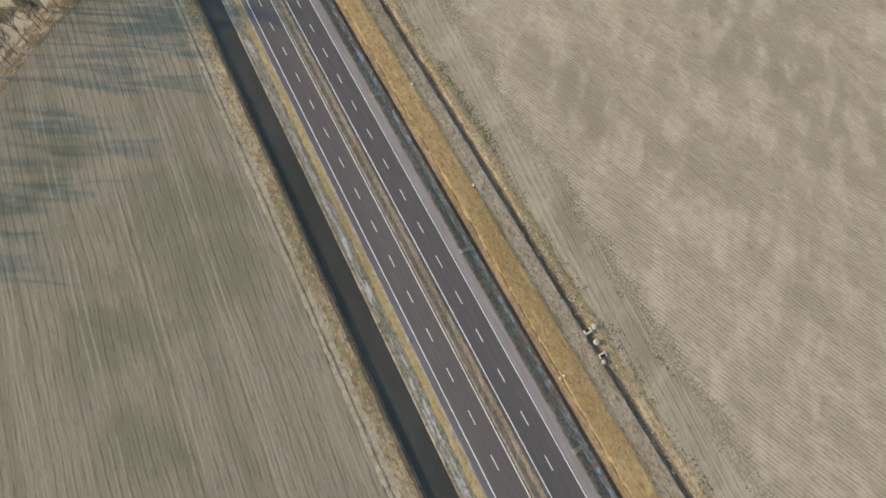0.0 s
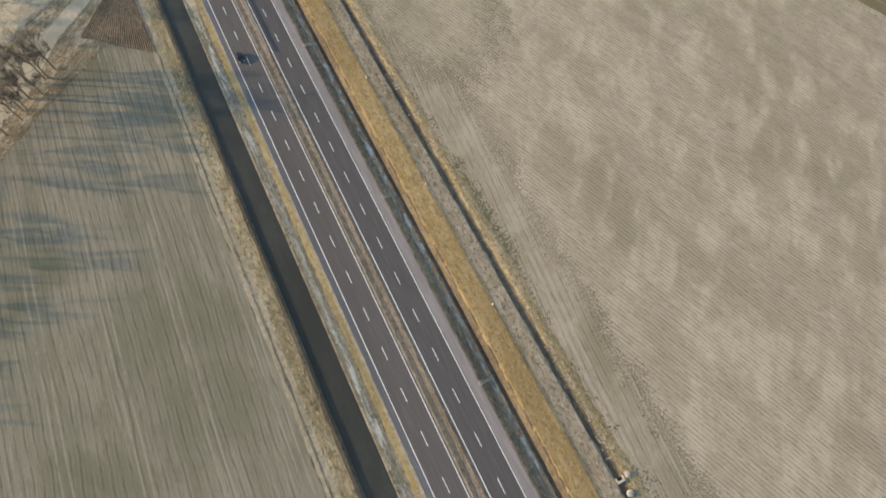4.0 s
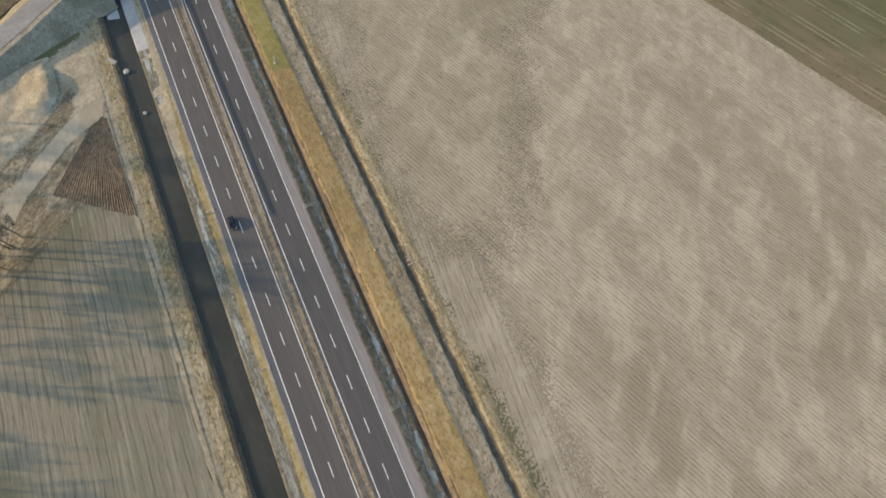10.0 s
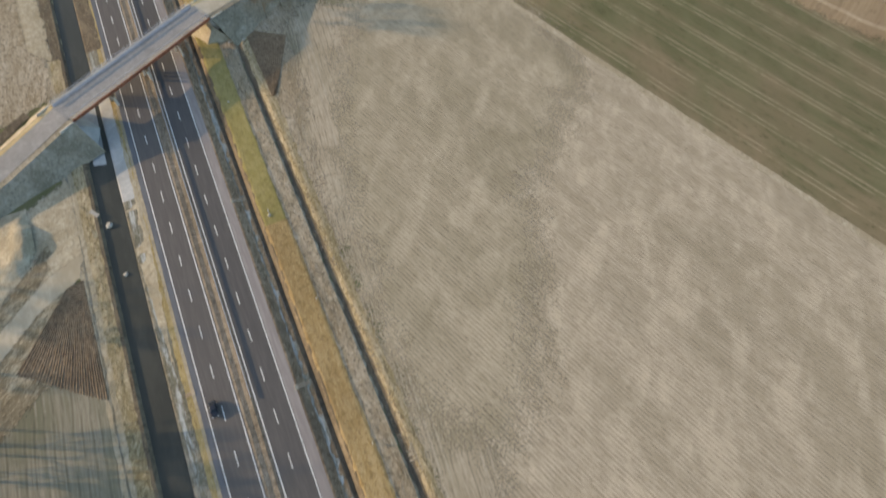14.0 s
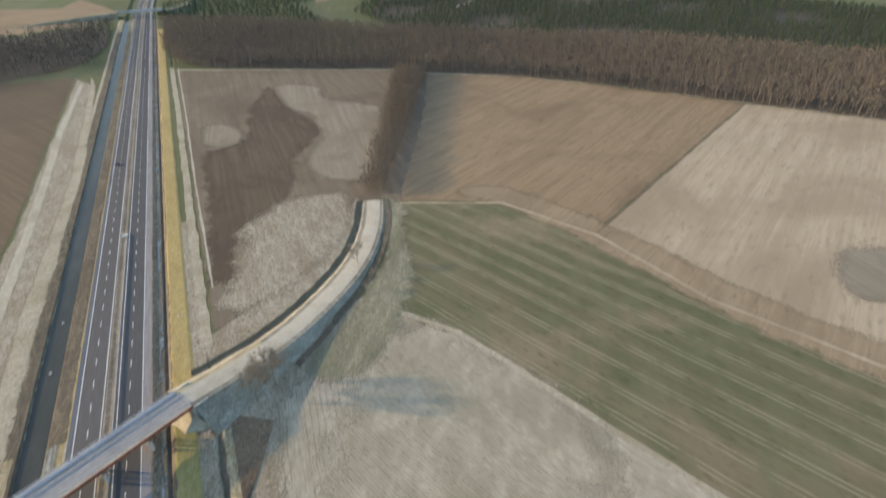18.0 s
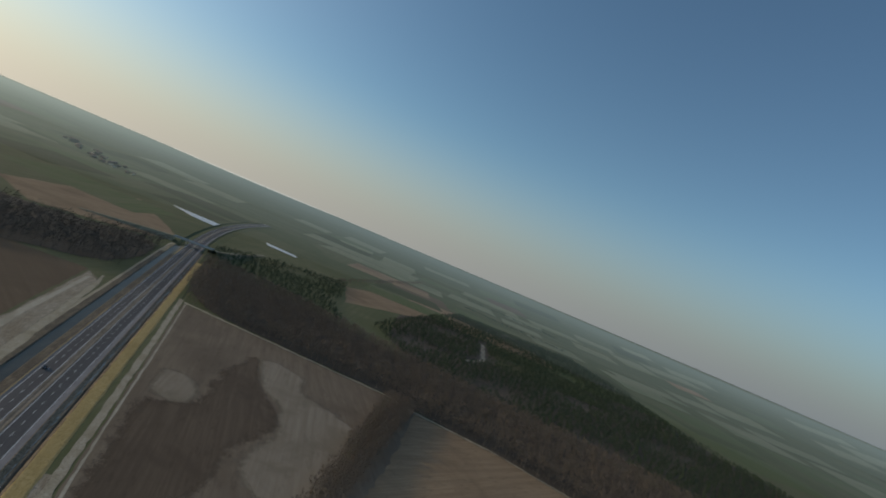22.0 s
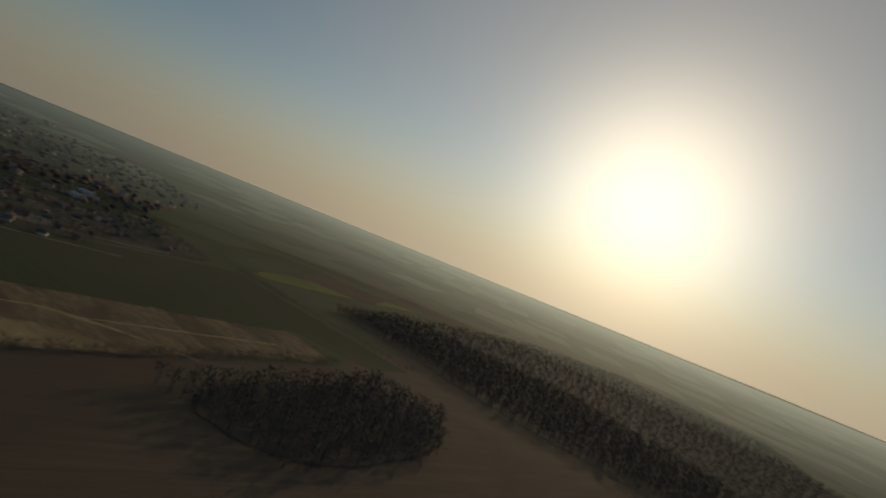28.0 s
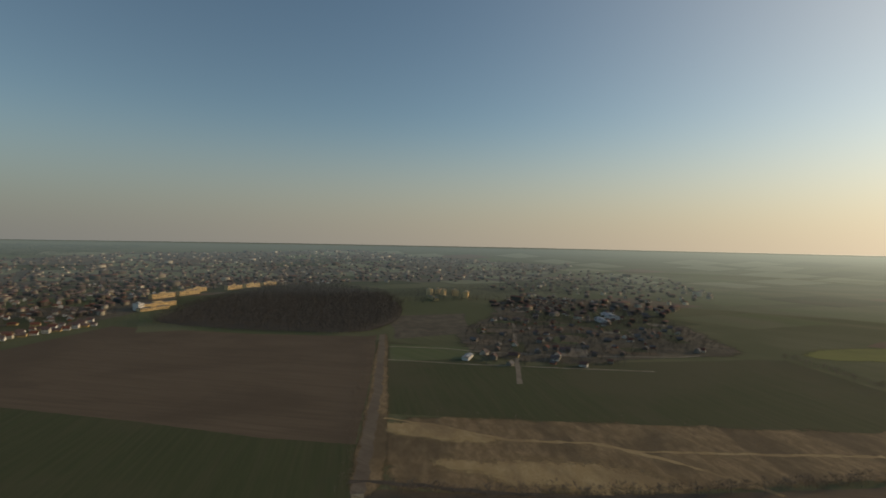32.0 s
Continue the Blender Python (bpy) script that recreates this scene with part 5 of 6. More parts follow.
cone_slope("apron_west", -SPAN + 0.2, -5.6, 5.6, 4.5, 5.0, M_PAVED, "bare earth slope under the bridge end")


def slab(name, pts, z, t, material, label, category):
    """A flat paving slab with an edge."""
    bm = bmesh.new()
    f = bm.faces.new([bm.verts.new((x, y, z)) for x, y in pts])
    r = bmesh.ops.extrude_face_region(bm, geom=[f])
    bmesh.ops.translate(bm, verts=[v for v in r["geom"] if isinstance(v, bmesh.types.BMVert)], vec=(0, 0, t))
    bmesh.ops.recalc_face_normals(bm, faces=bm.faces)
    return tagged(part(name, bm, material), label, category)


slab("ditch_paving", [(-23.2, 241), (-23.2, 211.5), (-19.4, 210.5), (-18.8, 240)], -0.57, 0.14, M_PAVED, "pale concrete ditch lining under the bridge", "paving")
slab("cross_paving", [(-29.5, 227.5), (-23.0, 225.5), (-23.0, 219.5), (-29.5, 222.0)], 0.06, 0.12, M_PAVED, "pale concrete cross sill beside the ditch", "paving")
slab("chute_paving", [(-28.6, 217), (-26.0, 219.5), (-36.5, 213.0), (-38.0, 210.6)], 0.1, 0.1, M_PAVED, "pale concrete slab at the foot of the embankment", "paving")
slab("concrete_slab", [(-27.2, 194.0), (-26.2, 194.8), (-24.3, 192.0), (-25.3, 191.2)], 0.05, 0.3, M_STONE, "loose pale concrete slab at the ditch", "slab")

# ---- single trees ----
def tree(name, seed, height, limbs, twigs, spread, label, category="tree", group="", thick=0.06):
    (v, f), (w, g) = bare_tree(seed, height, limbs, twigs, spread, thick, 3)
    ob = tagged(new(name), label, category, group)
    trunk = new("trunk", tri_mesh("trunk", v, f, M_BARK))
    crown = new("crown", tri_mesh("crown", w, g, M_TREE_TWIG))
    trunk.parent = crown.parent = ob
    return ob


HEDGE = [tree("hedge_tree", 70 + s, 13, 14, 620, 0.33, "leafless grey-brown tree in a field hedge", "tree", "trees of the field hedge", 0.035) for s in range(4)]
rng_hedge = random.Random(5)
BANK_LINE = [(-54, 151), (-62, 142), (-73, 130)]
HEDGE_LINE = [(-62, 141.5), (-68, 135.5), (-74, 129), (-80, 122.5), (-92, 111), (-106, 98), (-120, 85), (-134, 70), (-150, 52)]
spots = []
for (x0, y0), (x1, y1) in zip(HEDGE_LINE, HEDGE_LINE[1:]):
    for k in range(3):
        u = (k + rng_hedge.random()) / 3
        spots.append((x0 + (x1 - x0) * u + rng_hedge.uniform(-1.5, 1.5), y0 + (y1 - y0) * u + rng_hedge.uniform(-1.5, 1.5)))
# the last five are unseen trees, added to cast shade on the carriageway
spots += [(-71, 139), (-74, 134), (-86, 196), (-90, 190), (-84, 183), (-92, 177), (-88, 168)]
for k, (x, y) in enumerate(spots):
    m = pose(x, y, 0, 0, 0, rng_hedge.uniform(0, 360)) @ Matrix.Scale(rng_hedge.uniform(0.85, 1.3) * (1.0 if y > 132 else 0.75), 4)
    if k < 4:
        HEDGE[k].matrix_basis = m
    else:
        copy_thing(HEDGE[k % 4], m)


def bushes(name, line, gap, width, seed, lo, hi, label):
    rng = np.random.RandomState(seed)
    P = []
    for (x0, y0), (x1, y1) in zip(line, line[1:]):
        n = max(1, int(math.hypot(x1 - x0, y1 - y0) / gap))
        for k in range(n):
            u = (k + rng.rand()) / n
            P.append((x0 + (x1 - x0) * u + rng.uniform(-width, width), y0 + (y1 - y0) * u + rng.uniform(-width, width)))
    return planted(name, np.array(P), BUSH, rng, lo, hi, M_TWIG, label, "bushes")


bushes("hedge_bushes", HEDGE_LINE, 1.6, 2.0, 21, 0.35, 0.8, "low brown bushes under the hedge trees")
bushes("bank_scrub", BANK_LINE, 0.5, 3.0, 25, 0.1, 0.28, "low dry scrub on the sandy bank")
bushes("heap_bushes", [(-41, 185), (-44, 180), (-51, 172.5), (-61, 165), (-71, 157.5)], 0.5, 1.8, 22, 0.12, 0.3, "low brown scrub on the face of the sand heap")
bushes("drain_bushes", [(38, 160), (39.5, 170), (41, 178)], 1.6, 1.2, 23, 0.2, 0.5, "small dry bushes beside the field drain")
bushes("lane_bushes", [(133, 388), (180, 478), (225, 570), (258, 632)], 2.0, 4.5, 24, 0.5, 1.1, "brown undergrowth of a hedgerow")

big = tree("roadside_tree", 91, 15, 20, 900, 0.42, "tall leafless tree on the foot of the embankment", "tree", "", 0.045)
big.matrix_basis = pose(46.6, 254.0, 0)
tall = tree("roadside_tree", 92, 17, 20, 900, 0.38, "tall leafless tree beside the embankment", "tree", "", 0.045)
tall.matrix_basis = pose(53.5, 258.5, 0)
copy_thing(tall, pose(51.5, 263.0, 0.5, 0, 0, 120) @ Matrix.Scale(0.8, 4))
copy_thing(big, pose(102.5, 320.0, 0.5, 0, 0, 80) @ Matrix.Scale(0.72, 4))
copy_thing(tall, pose(99.5, 298.0, 0, 0, 0, 200) @ Matrix.Scale(0.35, 4))
copy_thing(big, pose(105.5, 306.0, 0, 0, 0, 10) @ Matrix.Scale(0.4, 4))


def sand_heap():
    """A low heap of dumped sand: a bumpy top with a steep, ragged face on one side."""
    foot = [(-43.5, 200), (-42.5, 192), (-43, 186), (-46.5, 180), (-53, 173), (-62, 166), (-72, 158.5), (-84, 150)]
    x0, x1, y0, y1, gap = -100, -40, 146, 206, 0.8
    nx, ny = int((x1 - x0) / gap), int((y1 - y0) / gap)
    bm = bmesh.new()
    grid = {}
    for i in range(nx + 1):
        for j in range(ny + 1):
            x, y = x0 + i * gap, y0 + j * gap
            best, side = 1e9, 1
            for (ax, ay), (bx, by) in zip(foot, foot[1:]):
                dx, dy = bx - ax, by - ay
                u = max(0.0, min(1.0, ((x - ax) * dx + (y - ay) * dy) / (dx * dx + dy * dy)))
                d = math.hypot(x - ax - dx * u, y - ay - dy * u)
                if d < best:
                    best, side = d, 1 if (dx * (y - ay) - dy * (x - ax)) < 0 else -1
            best += 1.3 * noise.noise(Vector((x * 0.3, y * 0.3, 2)))
            rise = max(0.0, min(1.0, best * side / 2.4))
            rise *= max(0.0, min(1.0, (24 - best) / 14)) * max(0.0, min(1.0, (203 - y) / 9)) * max(0.0, min(1.0, (x + 98) / 20))
            tall = (1.9 if y > 188 else max(0.3, 1.9 - (188 - y) * 0.2)) * max(0.12, 1 - max(0.0, best - 4) / 9)
            z = rise * (tall + 0.25 * noise.noise(Vector((x * 0.11, y * 0.11, 0))) + 0.22 * noise.noise(Vector((x * 0.5, y * 0.5, 5))))
            if z > 0.05 or rise > 0:
                grid[i, j] = bm.verts.new((x, y, z + 0.07 if rise > 0.02 else 0.02))
    for i in range(nx):
        for j in range(ny):
            q = [grid.get(k) for k in ((i, j), (i + 1, j), (i + 1, j + 1), (i, j + 1))]
            if all(q):
                bm.faces.new(q).smooth = True
    return tagged(part("sand_mound", bm, M_EARTH), "broad low heap of pale dumped sand with a steep brown face", "heap")


sand_heap()

# ---- houses ----
def prism(x0, x1, y0, y1, z0, z1):
    bm = bmesh.new()
    v = [bm.verts.new((x, y, z)) for z in (z0, z1) for y in (y0, y1) for x in (x0, x1)]
    for f in ((0, 2, 3, 1), (4, 5, 7, 6), (0, 1, 5, 4), (2, 6, 7, 3), (0, 4, 6, 2), (1, 3, 7, 5)):
        bm.faces.new([v[i] for i in f])
    return bm


def gable(w, d, z, rise, over=0.5, t=0.2):
    """A pitched roof with eaves and some thickness, ridge along x."""
    bm = bmesh.new()
    x, y = w / 2 + over, d / 2 + over
    drop = rise * over / (d / 2)
    ring = [(-y, z - drop), (0, z + rise), (y, z - drop), (y, z - drop + t), (0, z + rise + t), (-y, z - drop + t)]
    a = [bm.verts.new((-x, p, q)) for p, q in ring]
    b = [bm.verts.new((x, p, q)) for p, q in ring]
    for k in range(6):
        bm.faces.new((a[k], a[(k + 1) % 6], b[(k + 1) % 6], b[k]))
    for r in (a, b):
        bm.faces.new((r[0], r[1], r[4], r[5]))
        bm.faces.new((r[1], r[2], r[3], r[4]))
    bmesh.ops.recalc_face_normals(bm, faces=bm.faces)
    return bm


def house(w, d, h, rise, wall, roof, label, group, name="house"):
    ob = tagged(new(name), label, "house", group)
    bm = prism(-w / 2, w / 2, -d / 2, d / 2, -0.2, h)
    top = [bm.verts.new((s * w / 2, 0, h + rise * 0.97)) for s in (-1, 1)]
    up = {(round(v.co.x, 2), round(v.co.y, 2)): v for v in bm.verts if abs(v.co.z - h) < 0.01}
    for s, t in zip((-1, 1), top):
        bm.faces.new((up[(round(s * w / 2, 2), round(-d / 2, 2))], up[(round(s * w / 2, 2), round(d / 2, 2))], t))
    bmesh.ops.recalc_face_normals(bm, faces=bm.faces)
    part("wall", bm, wall, ob)
    r = part("roof", gable(w, d, h, rise), roof, ob)
    part("chimney", prism(w * 0.2, w * 0.2 + 0.7, -0.4, 0.3, h + rise * 0.5, h + rise + 0.9), M_BRICK, r)
    n = 3 if w > 9 else 2
    for side in (-1, 1):
        for k in range(n):
            for level in range(1 if h < 4.5 else 2):
                x = -w / 2 + w * (k + 0.5) / n
                y = side * d / 2
                part("window", prism(x - 0.55, x + 0.55, min(y, y + side * 0.04), max(y, y + side * 0.04), 1.0 + 2.8 * level, 2.4 + 2.8 * level), M_PANE, ob)
    return ob


def block(w, d, h, wall, roof, label, category, group="", floors=4, bays=8, name="apartment_block"):
    """A flat-roofed block with rows of windows on both long sides."""
    ob = tagged(new(name), label, category, group)
    part("wall", prism(-w / 2, w / 2, -d / 2, d / 2, -0.2, h), wall, ob)
    r = part("roof", prism(-w / 2 - 0.3, w / 2 + 0.3, -d / 2 - 0.3, d / 2 + 0.3, h, h + 0.5), roof, ob)
    part("stair_head", prism(-w * 0.12, w * 0.12, -d * 0.2, d * 0.2, h + 0.5, h + 2.6), wall, r)
    for side in (-1, 1):
        for fl in range(floors):
            for k in range(bays):
                x, y, z = -w / 2 + w * (k + 0.5) / bays, side * d / 2, 0.9 + fl * (h - 0.4) / floors
                part("window", prism(x - w / bays * 0.3, x + w / bays * 0.3, min(y, y + side * 0.05), max(y, y + side * 0.05), z, z + 1.6), M_PANE, ob)
    return ob


HOUSES = [house(11, 9, 3.2, 3.6, M_WALL, M_ROOF, "rendered village house with a pitched roof", "village houses"),
          house(9, 8.5, 5.6, 3.0, M_WALL, M_ROOF, "two-storey rendered house with a pitched roof", "village houses"),
          house(13, 9, 3.0, 3.0, M_WALL_WARM, M_ROOF, "yellow rendered house with a pitched roof", "village houses"),
          house(8, 6, 2.6, 2.0, M_BRICK, M_ROOF_FLAT, "small brick outbuilding with a grey roof", "village houses"),
          house(11, 8, 3.2, 3.2, M_WALL_SHADED, M_ROOF_FLAT, "village house with walls coloured dark for shade and a grey roof", "village houses"),
          house(9, 8, 4.6, 3.0, M_WALL_SHADED, M_ROOF, "house with walls coloured dark for shade and a red tiled roof", "village houses")]
PARKED = [pose(-640, -262, 0, 0, 0, 15), pose(-690, -180, 0, 0, 0, 20), pose(-655, -225, 0, 0, 0, 110), pose(-628, -238, 0, 0, 0, 25), pose(-700, -215, 0, 0, 0, 35), pose(-735, -190, 0, 0, 0, 120)]
for h, m in zip(HOUSES, PARKED):
    h.matrix_basis = m
rng_town = random.Random(77)
BUILT = [tuple(m.translation[:2]) for m in PARKED]


def shuffle_take(poly, gap, count, turn, seed, pick=(0, 1, 2, 3)):
    p, r = scatter(poly, gap, seed)
    r.shuffle(p)
    for x, y in p[:count]:
        BUILT.append((x, y))
        m = pose(x, y, 0, 0, 0, turn + rng_town.choice((0, 90)) + rng_town.uniform(-10, 10)) @ Matrix.Scale(rng_town.uniform(0.72, 1.02), 4)
        copy_thing(HOUSES[rng_town.choice(pick)], m)


VILLAGE = [(-585, -225), (-640, -292), (-700, -345), (-790, -410), (-880, -430), (-1010, -470), (-1120, -590), (-1330, -640), (-1440, -500), (-1350, -400), (-1230, -260), (-1096, -147), (-1000, -90), (-900, -10), (-824, -80), (-741, -110), (-690, -90), (-640, -150)]
shuffle_take(VILLAGE, 24, 150, 15, 31, (3, 4, 5, 4, 5, 0))
# two rows of houses at the edge of the brown field
for k in range(13):
    for row in range(2):
        u = k / 12
        x, y = -175 - 180 * u - row * 4, -775 - 85 * u - row * 34
        m = pose(x + rng_town.uniform(-2, 2), y + rng_town.uniform(-3, 3), 0, 0, 0, -27 + rng_town.uniform(-6, 6)) @ Matrix.Scale(rng_town.uniform(0.85, 1.1), 4)
        BUILT.append((x, y))
        copy_thing(HOUSES[(k + row) % 3], m)
shuffle_take([(-120, -860), (-360, -915), (-430, -1040), (-420, -1350), (-80, -1350)], 27, 100, -20, 32, (0, 1, 2, 3, 0, 1))
shuffle_take([(-560, -1260), (-1000, -1360), (-1300, -1300), (-1250, -1700), (-420, -1750), (-430, -1380)], 38, 90, -20, 33)

for x, y, a, hgt in ((-1196, -866, 25, 17), (-1222, -838, 25, 15), (-1232, -800, 60, 17), (-1215, -748, 25, 17), (-1250, -880, 20, 14)):
    b = block(20, 13, hgt, M_WALL_WARM, M_ROOF_FLAT, "pale yellow apartment block with rows of windows", "apartment block", "apartment blocks", 5, 6)
    b.matrix_basis = pose(x, y, 0, 0, 0, a)
school = block(92, 16, 10, M_WALL_WARM, M_ROOF_FLAT, "long yellow school building with rows of windows", "building", "", 3, 22, "school")
school.matrix_basis = pose(-530, -1050, 0, 0, 0, 25)
wing = block(70, 12, 6, M_WALL_WARM, M_ROOF_FLAT, "low orange-yellow wing in front of the school", "building", "", 2, 14, "school_wing")
wing.matrix_basis = pose(-505, -1005, 0, 0, 0, 20)
tower = block(14, 14, 15, M_WALL, M_ROOF_FLAT, "pale tower-like end building beside the school", "building", "", 4, 4, "stair_tower")
tower.matrix_basis = pose(-480, -1015, 0, 0, 0, 25)
for x, y, w, a in ((-610, -1225, 70, 22), (-690, -1262, 70, 22), (-745, -1330, 60, 22), (-860, -1345, 60, 20), (-935, -1375, 60, 20), (-1010, -1400, 60, 20)):
    b = block(w, 12, 12, M_WALL_WARM, M_ROOF_FLAT, "long pale yellow apartment block", "apartment block", "long blocks", 4, 14)
    b.matrix_basis = pose(x, y, 0, 0, 0, a)
terrace = block(58, 10, 8, M_WALL_WARM, M_ROOF_FLAT, "yellow terraced block behind a yard", "building", "", 2, 9, "terrace")
terrace.matrix_basis = pose(-1105, -770, 0, 0, 0, 60)


def shed(w, d, h, label, m):
    ob = tagged(new("shed"), label, "shed")
    part("wall", prism(-w / 2, w / 2, -d / 2, d / 2, -0.1, h), M_WALL, ob)
    part("roof", gable(w, d, h, d * 0.12), M_METAL_ROOF, ob)
    ob.matrix_basis = m


shed(60, 22, 6, "large shed with a pale metal roof", pose(-1130, -300, 0, 0, 0, 40))
shed(50, 18, 5, "shed with a pale metal roof", pose(-1060, -285, 0, 0, 0, 40))
shed(26, 9, 4, "long low shed with a pale metal roof", pose(-603, -262, 0, 0, 0, 25))


def far_town(name, poly, gap, seed, label):
    """Houses too far to tell apart: bodies and pitched roofs as one mass."""
    p, r = scatter(poly, gap, seed)
    p = p[[min((x - u) ** 2 + (y - v) ** 2 for u, v in BUILT) > 400 for x, y in p]]
    for suffix, mat, roofs in (("", M_FAR_WALL_LIT_MIX, False), ("_roofs", M_FAR_ROOF, True)):
        V, F, n = [], [], 0
        rr = np.random.RandomState(seed)
        for x, y in p:
            w, d, h, a = rr.uniform(8, 20), rr.uniform(7, 11), rr.uniform(4, 8.5), rr.uniform(0, 3.14)
            if rr.rand() < 0.035:
                w, d, h = rr.uniform(24, 52), 12.0, rr.uniform(8, 15)
            c, s = math.cos(a), math.sin(a)
            if roofs:
                q = [(-w / 2, -d / 2, h), (w / 2, -d / 2, h), (w / 2, d / 2, h), (-w / 2, d / 2, h), (-w / 2, 0, h + 2.6), (w / 2, 0, h + 2.6)]
                f = [(0, 1, 5), (0, 5, 4), (2, 3, 4), (2, 4, 5), (1, 2, 5), (3, 0, 4)]
            else:
                q = [(i * w / 2 * 0.95, j * d / 2 * 0.93, z) for z in (0, h) for i, j in ((-1, -1), (1, -1), (1, 1), (-1, 1))]
                f = [(0, 1, 5), (0, 5, 4), (1, 2, 6), (1, 6, 5), (2, 3, 7), (2, 7, 6), (3, 0, 4), (3, 4, 7)]
            low = float(upland(x, y))
            V += [(x + u * c - v * s, y + u * s + v * c, z + low) for u, v, z in q]
            F += [(i + n, j + n, k + n) for i, j, k in f]
            n += len(q)
        tagged(new(name + suffix, tri_mesh(name + suffix, V, F, mat)), label + (", tiled roofs" if roofs else ", walls coloured shade-dark with a few sunlit-bright"), "houses", kind="stuff")


BUILT += [(b.matrix_basis.translation.x + d, b.matrix_basis.translation.y + e) for b in list(bpy.data.objects) if b.name.startswith(("apartment", "school", "stair", "terrace", "shed")) for d in (-25, 0, 25) for e in (-12, 0, 12)]
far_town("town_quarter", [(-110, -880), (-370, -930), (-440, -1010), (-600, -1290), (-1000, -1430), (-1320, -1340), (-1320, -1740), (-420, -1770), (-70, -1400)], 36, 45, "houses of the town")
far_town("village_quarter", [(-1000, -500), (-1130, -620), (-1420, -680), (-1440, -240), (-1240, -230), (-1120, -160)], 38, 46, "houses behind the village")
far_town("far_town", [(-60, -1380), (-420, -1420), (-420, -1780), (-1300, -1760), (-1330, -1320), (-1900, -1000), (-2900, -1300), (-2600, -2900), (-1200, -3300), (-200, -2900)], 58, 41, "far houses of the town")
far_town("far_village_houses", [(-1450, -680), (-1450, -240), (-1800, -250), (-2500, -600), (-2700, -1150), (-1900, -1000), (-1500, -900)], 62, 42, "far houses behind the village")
far_town("far_hamlet", [(-250, 2030), (-380, 2320), (-620, 2700), (-700, 2650), (-420, 2150)], 45, 43, "far hamlet in the meadows")
far_town("far_hamlet", [(-560, 1250), (-640, 1240), (-700, 1290), (-600, 1320)], 30, 44, "far farm buildings behind the wood")

# ---- trees of the village and the hedges ----
bare_wood("village_trees", VILLAGE, 10.2, 51, "leafless garden trees between the village houses", 0.3, 0.75)
bare_wood("town_trees", [(-80, -870), (-430, -960), (-470, -1380), (-1000, -1400), (-1300, -1320), (-1250, -1720), (-400, -1780), (-60, -1400)], 15, 52, "leafless trees between the town houses", 0.45, 0.85)
bare_wood("far_town_trees", [(-60, -1400), (-420, -1790), (-1300, -1770), (-1900, -1000), (-2900, -1300), (-2600, -2900), (-1200, -3300), (-200, -2900)], 36, 53, "far leafless trees of the town", 0.3, 0.55)
bare_wood("field_hedge", [(-800, 140), (-905, 40), (-915, 46), (-812, 150), (-640, 318), (-632, 310)], 7, 54, "dark hedge of leafless trees across the fields", 0.35, 0.7)
bare_wood("far_bare_wood", [(-1420, -640), (-1150, -640), (-900, -800), (-930, -1000), (-1180, -960), (-1700, -980), (-2200, -940), (-1900, -420)], 17, 55, "leafless trees behind the apartment blocks", 0.45, 0.8)
bushes("track_bushes", [(-256, -80), (-370, -205), (-480, -325), (-600, -455)], 2.5, 5, 61, 0.35, 0.9, "dry brown bushes along the farm track")
bushes("waste_bushes", [(-276, -68), (-300, -36), (-341, 12), (-403, 75), (-500, 154), (-566, 222)], 1.6, 5, 62, 0.7, 1.7, "bare brown bushes along the edge of the waste land")
bushes("waste_scrub", [(-370, -150), (-400, -40), (-480, 60), (-560, 160)], 4, 40, 63, 0.2, 0.6, "low brown scrub on the waste land")
bushes("waste_scrub", [(-395, -150), (-430, -60), (-500, 10), (-570, 110)], 2.5, 30, 65, 0.25, 0.8, "low brown scrub on the waste land")
bushes("wood_bushes", [(36, 758), (134, 704), (246, 652), (268, 622), (342, 573), (416, 490), (473, 413), (540, 331)], 2.5, 4, 64, 0.4, 1.0, "brown bushes along the edge of the wood")

# ---- far things along the motorway ----
def far_bridge():
    ob = tagged(new("far_overpass"), "far white road bridge over the motorway at the wood", "bridge")
    y = 1128
    part("deck", prism(-34, 30, y - 4, y + 4, 6.6, 7.8), M_CONCRETE, ob)
    for s in (-1, 1):
        part("parapet", prism(-34, 30, *sorted((y + s * 3.9, y + s * 4.2)), 7.8, 8.9), M_STEEL, ob)
    for x in (-14, 0, 15):
        part("pier", prism(x - 0.6, x + 0.6, y - 3.5, y + 3.5, -0.3, 6.6), M_CONCRETE, ob)


far_bridge()
fill("far_bridge_road_west", finer([(-34, 1128, 7.6), (-60, 1127, 6.5), (-110, 1120, 3.5), (-170, 1105, 0.4)]), [(4.5, None), (4.5, 0), (-4.5, 0), (-4.5, None)], M_TOE, "far road ramp up to the bridge", "embankment")
fill("far_bridge_road_east", finer([(30, 1128, 7.6), (50, 1150, 6.5), (75, 1230, 4.0), (100, 1310, 1.0), (120, 1370, 0.3)]), [(4.5, None), (4.5, 0), (-4.5, 0), (-4.5, None)], M_TOE, "far pale road ramp up to the bridge", "embankment")


def cover_sheet(name, pts):
    return slab(name, pts, 0.1, 0.9, M_SHEET, "long white plastic-covered crop tunnel in a meadow", "crop cover")


def lerp(a, b, u):
    return (a[0] + (b[0] - a[0]) * u, a[1] + (b[1] - a[1]) * u)


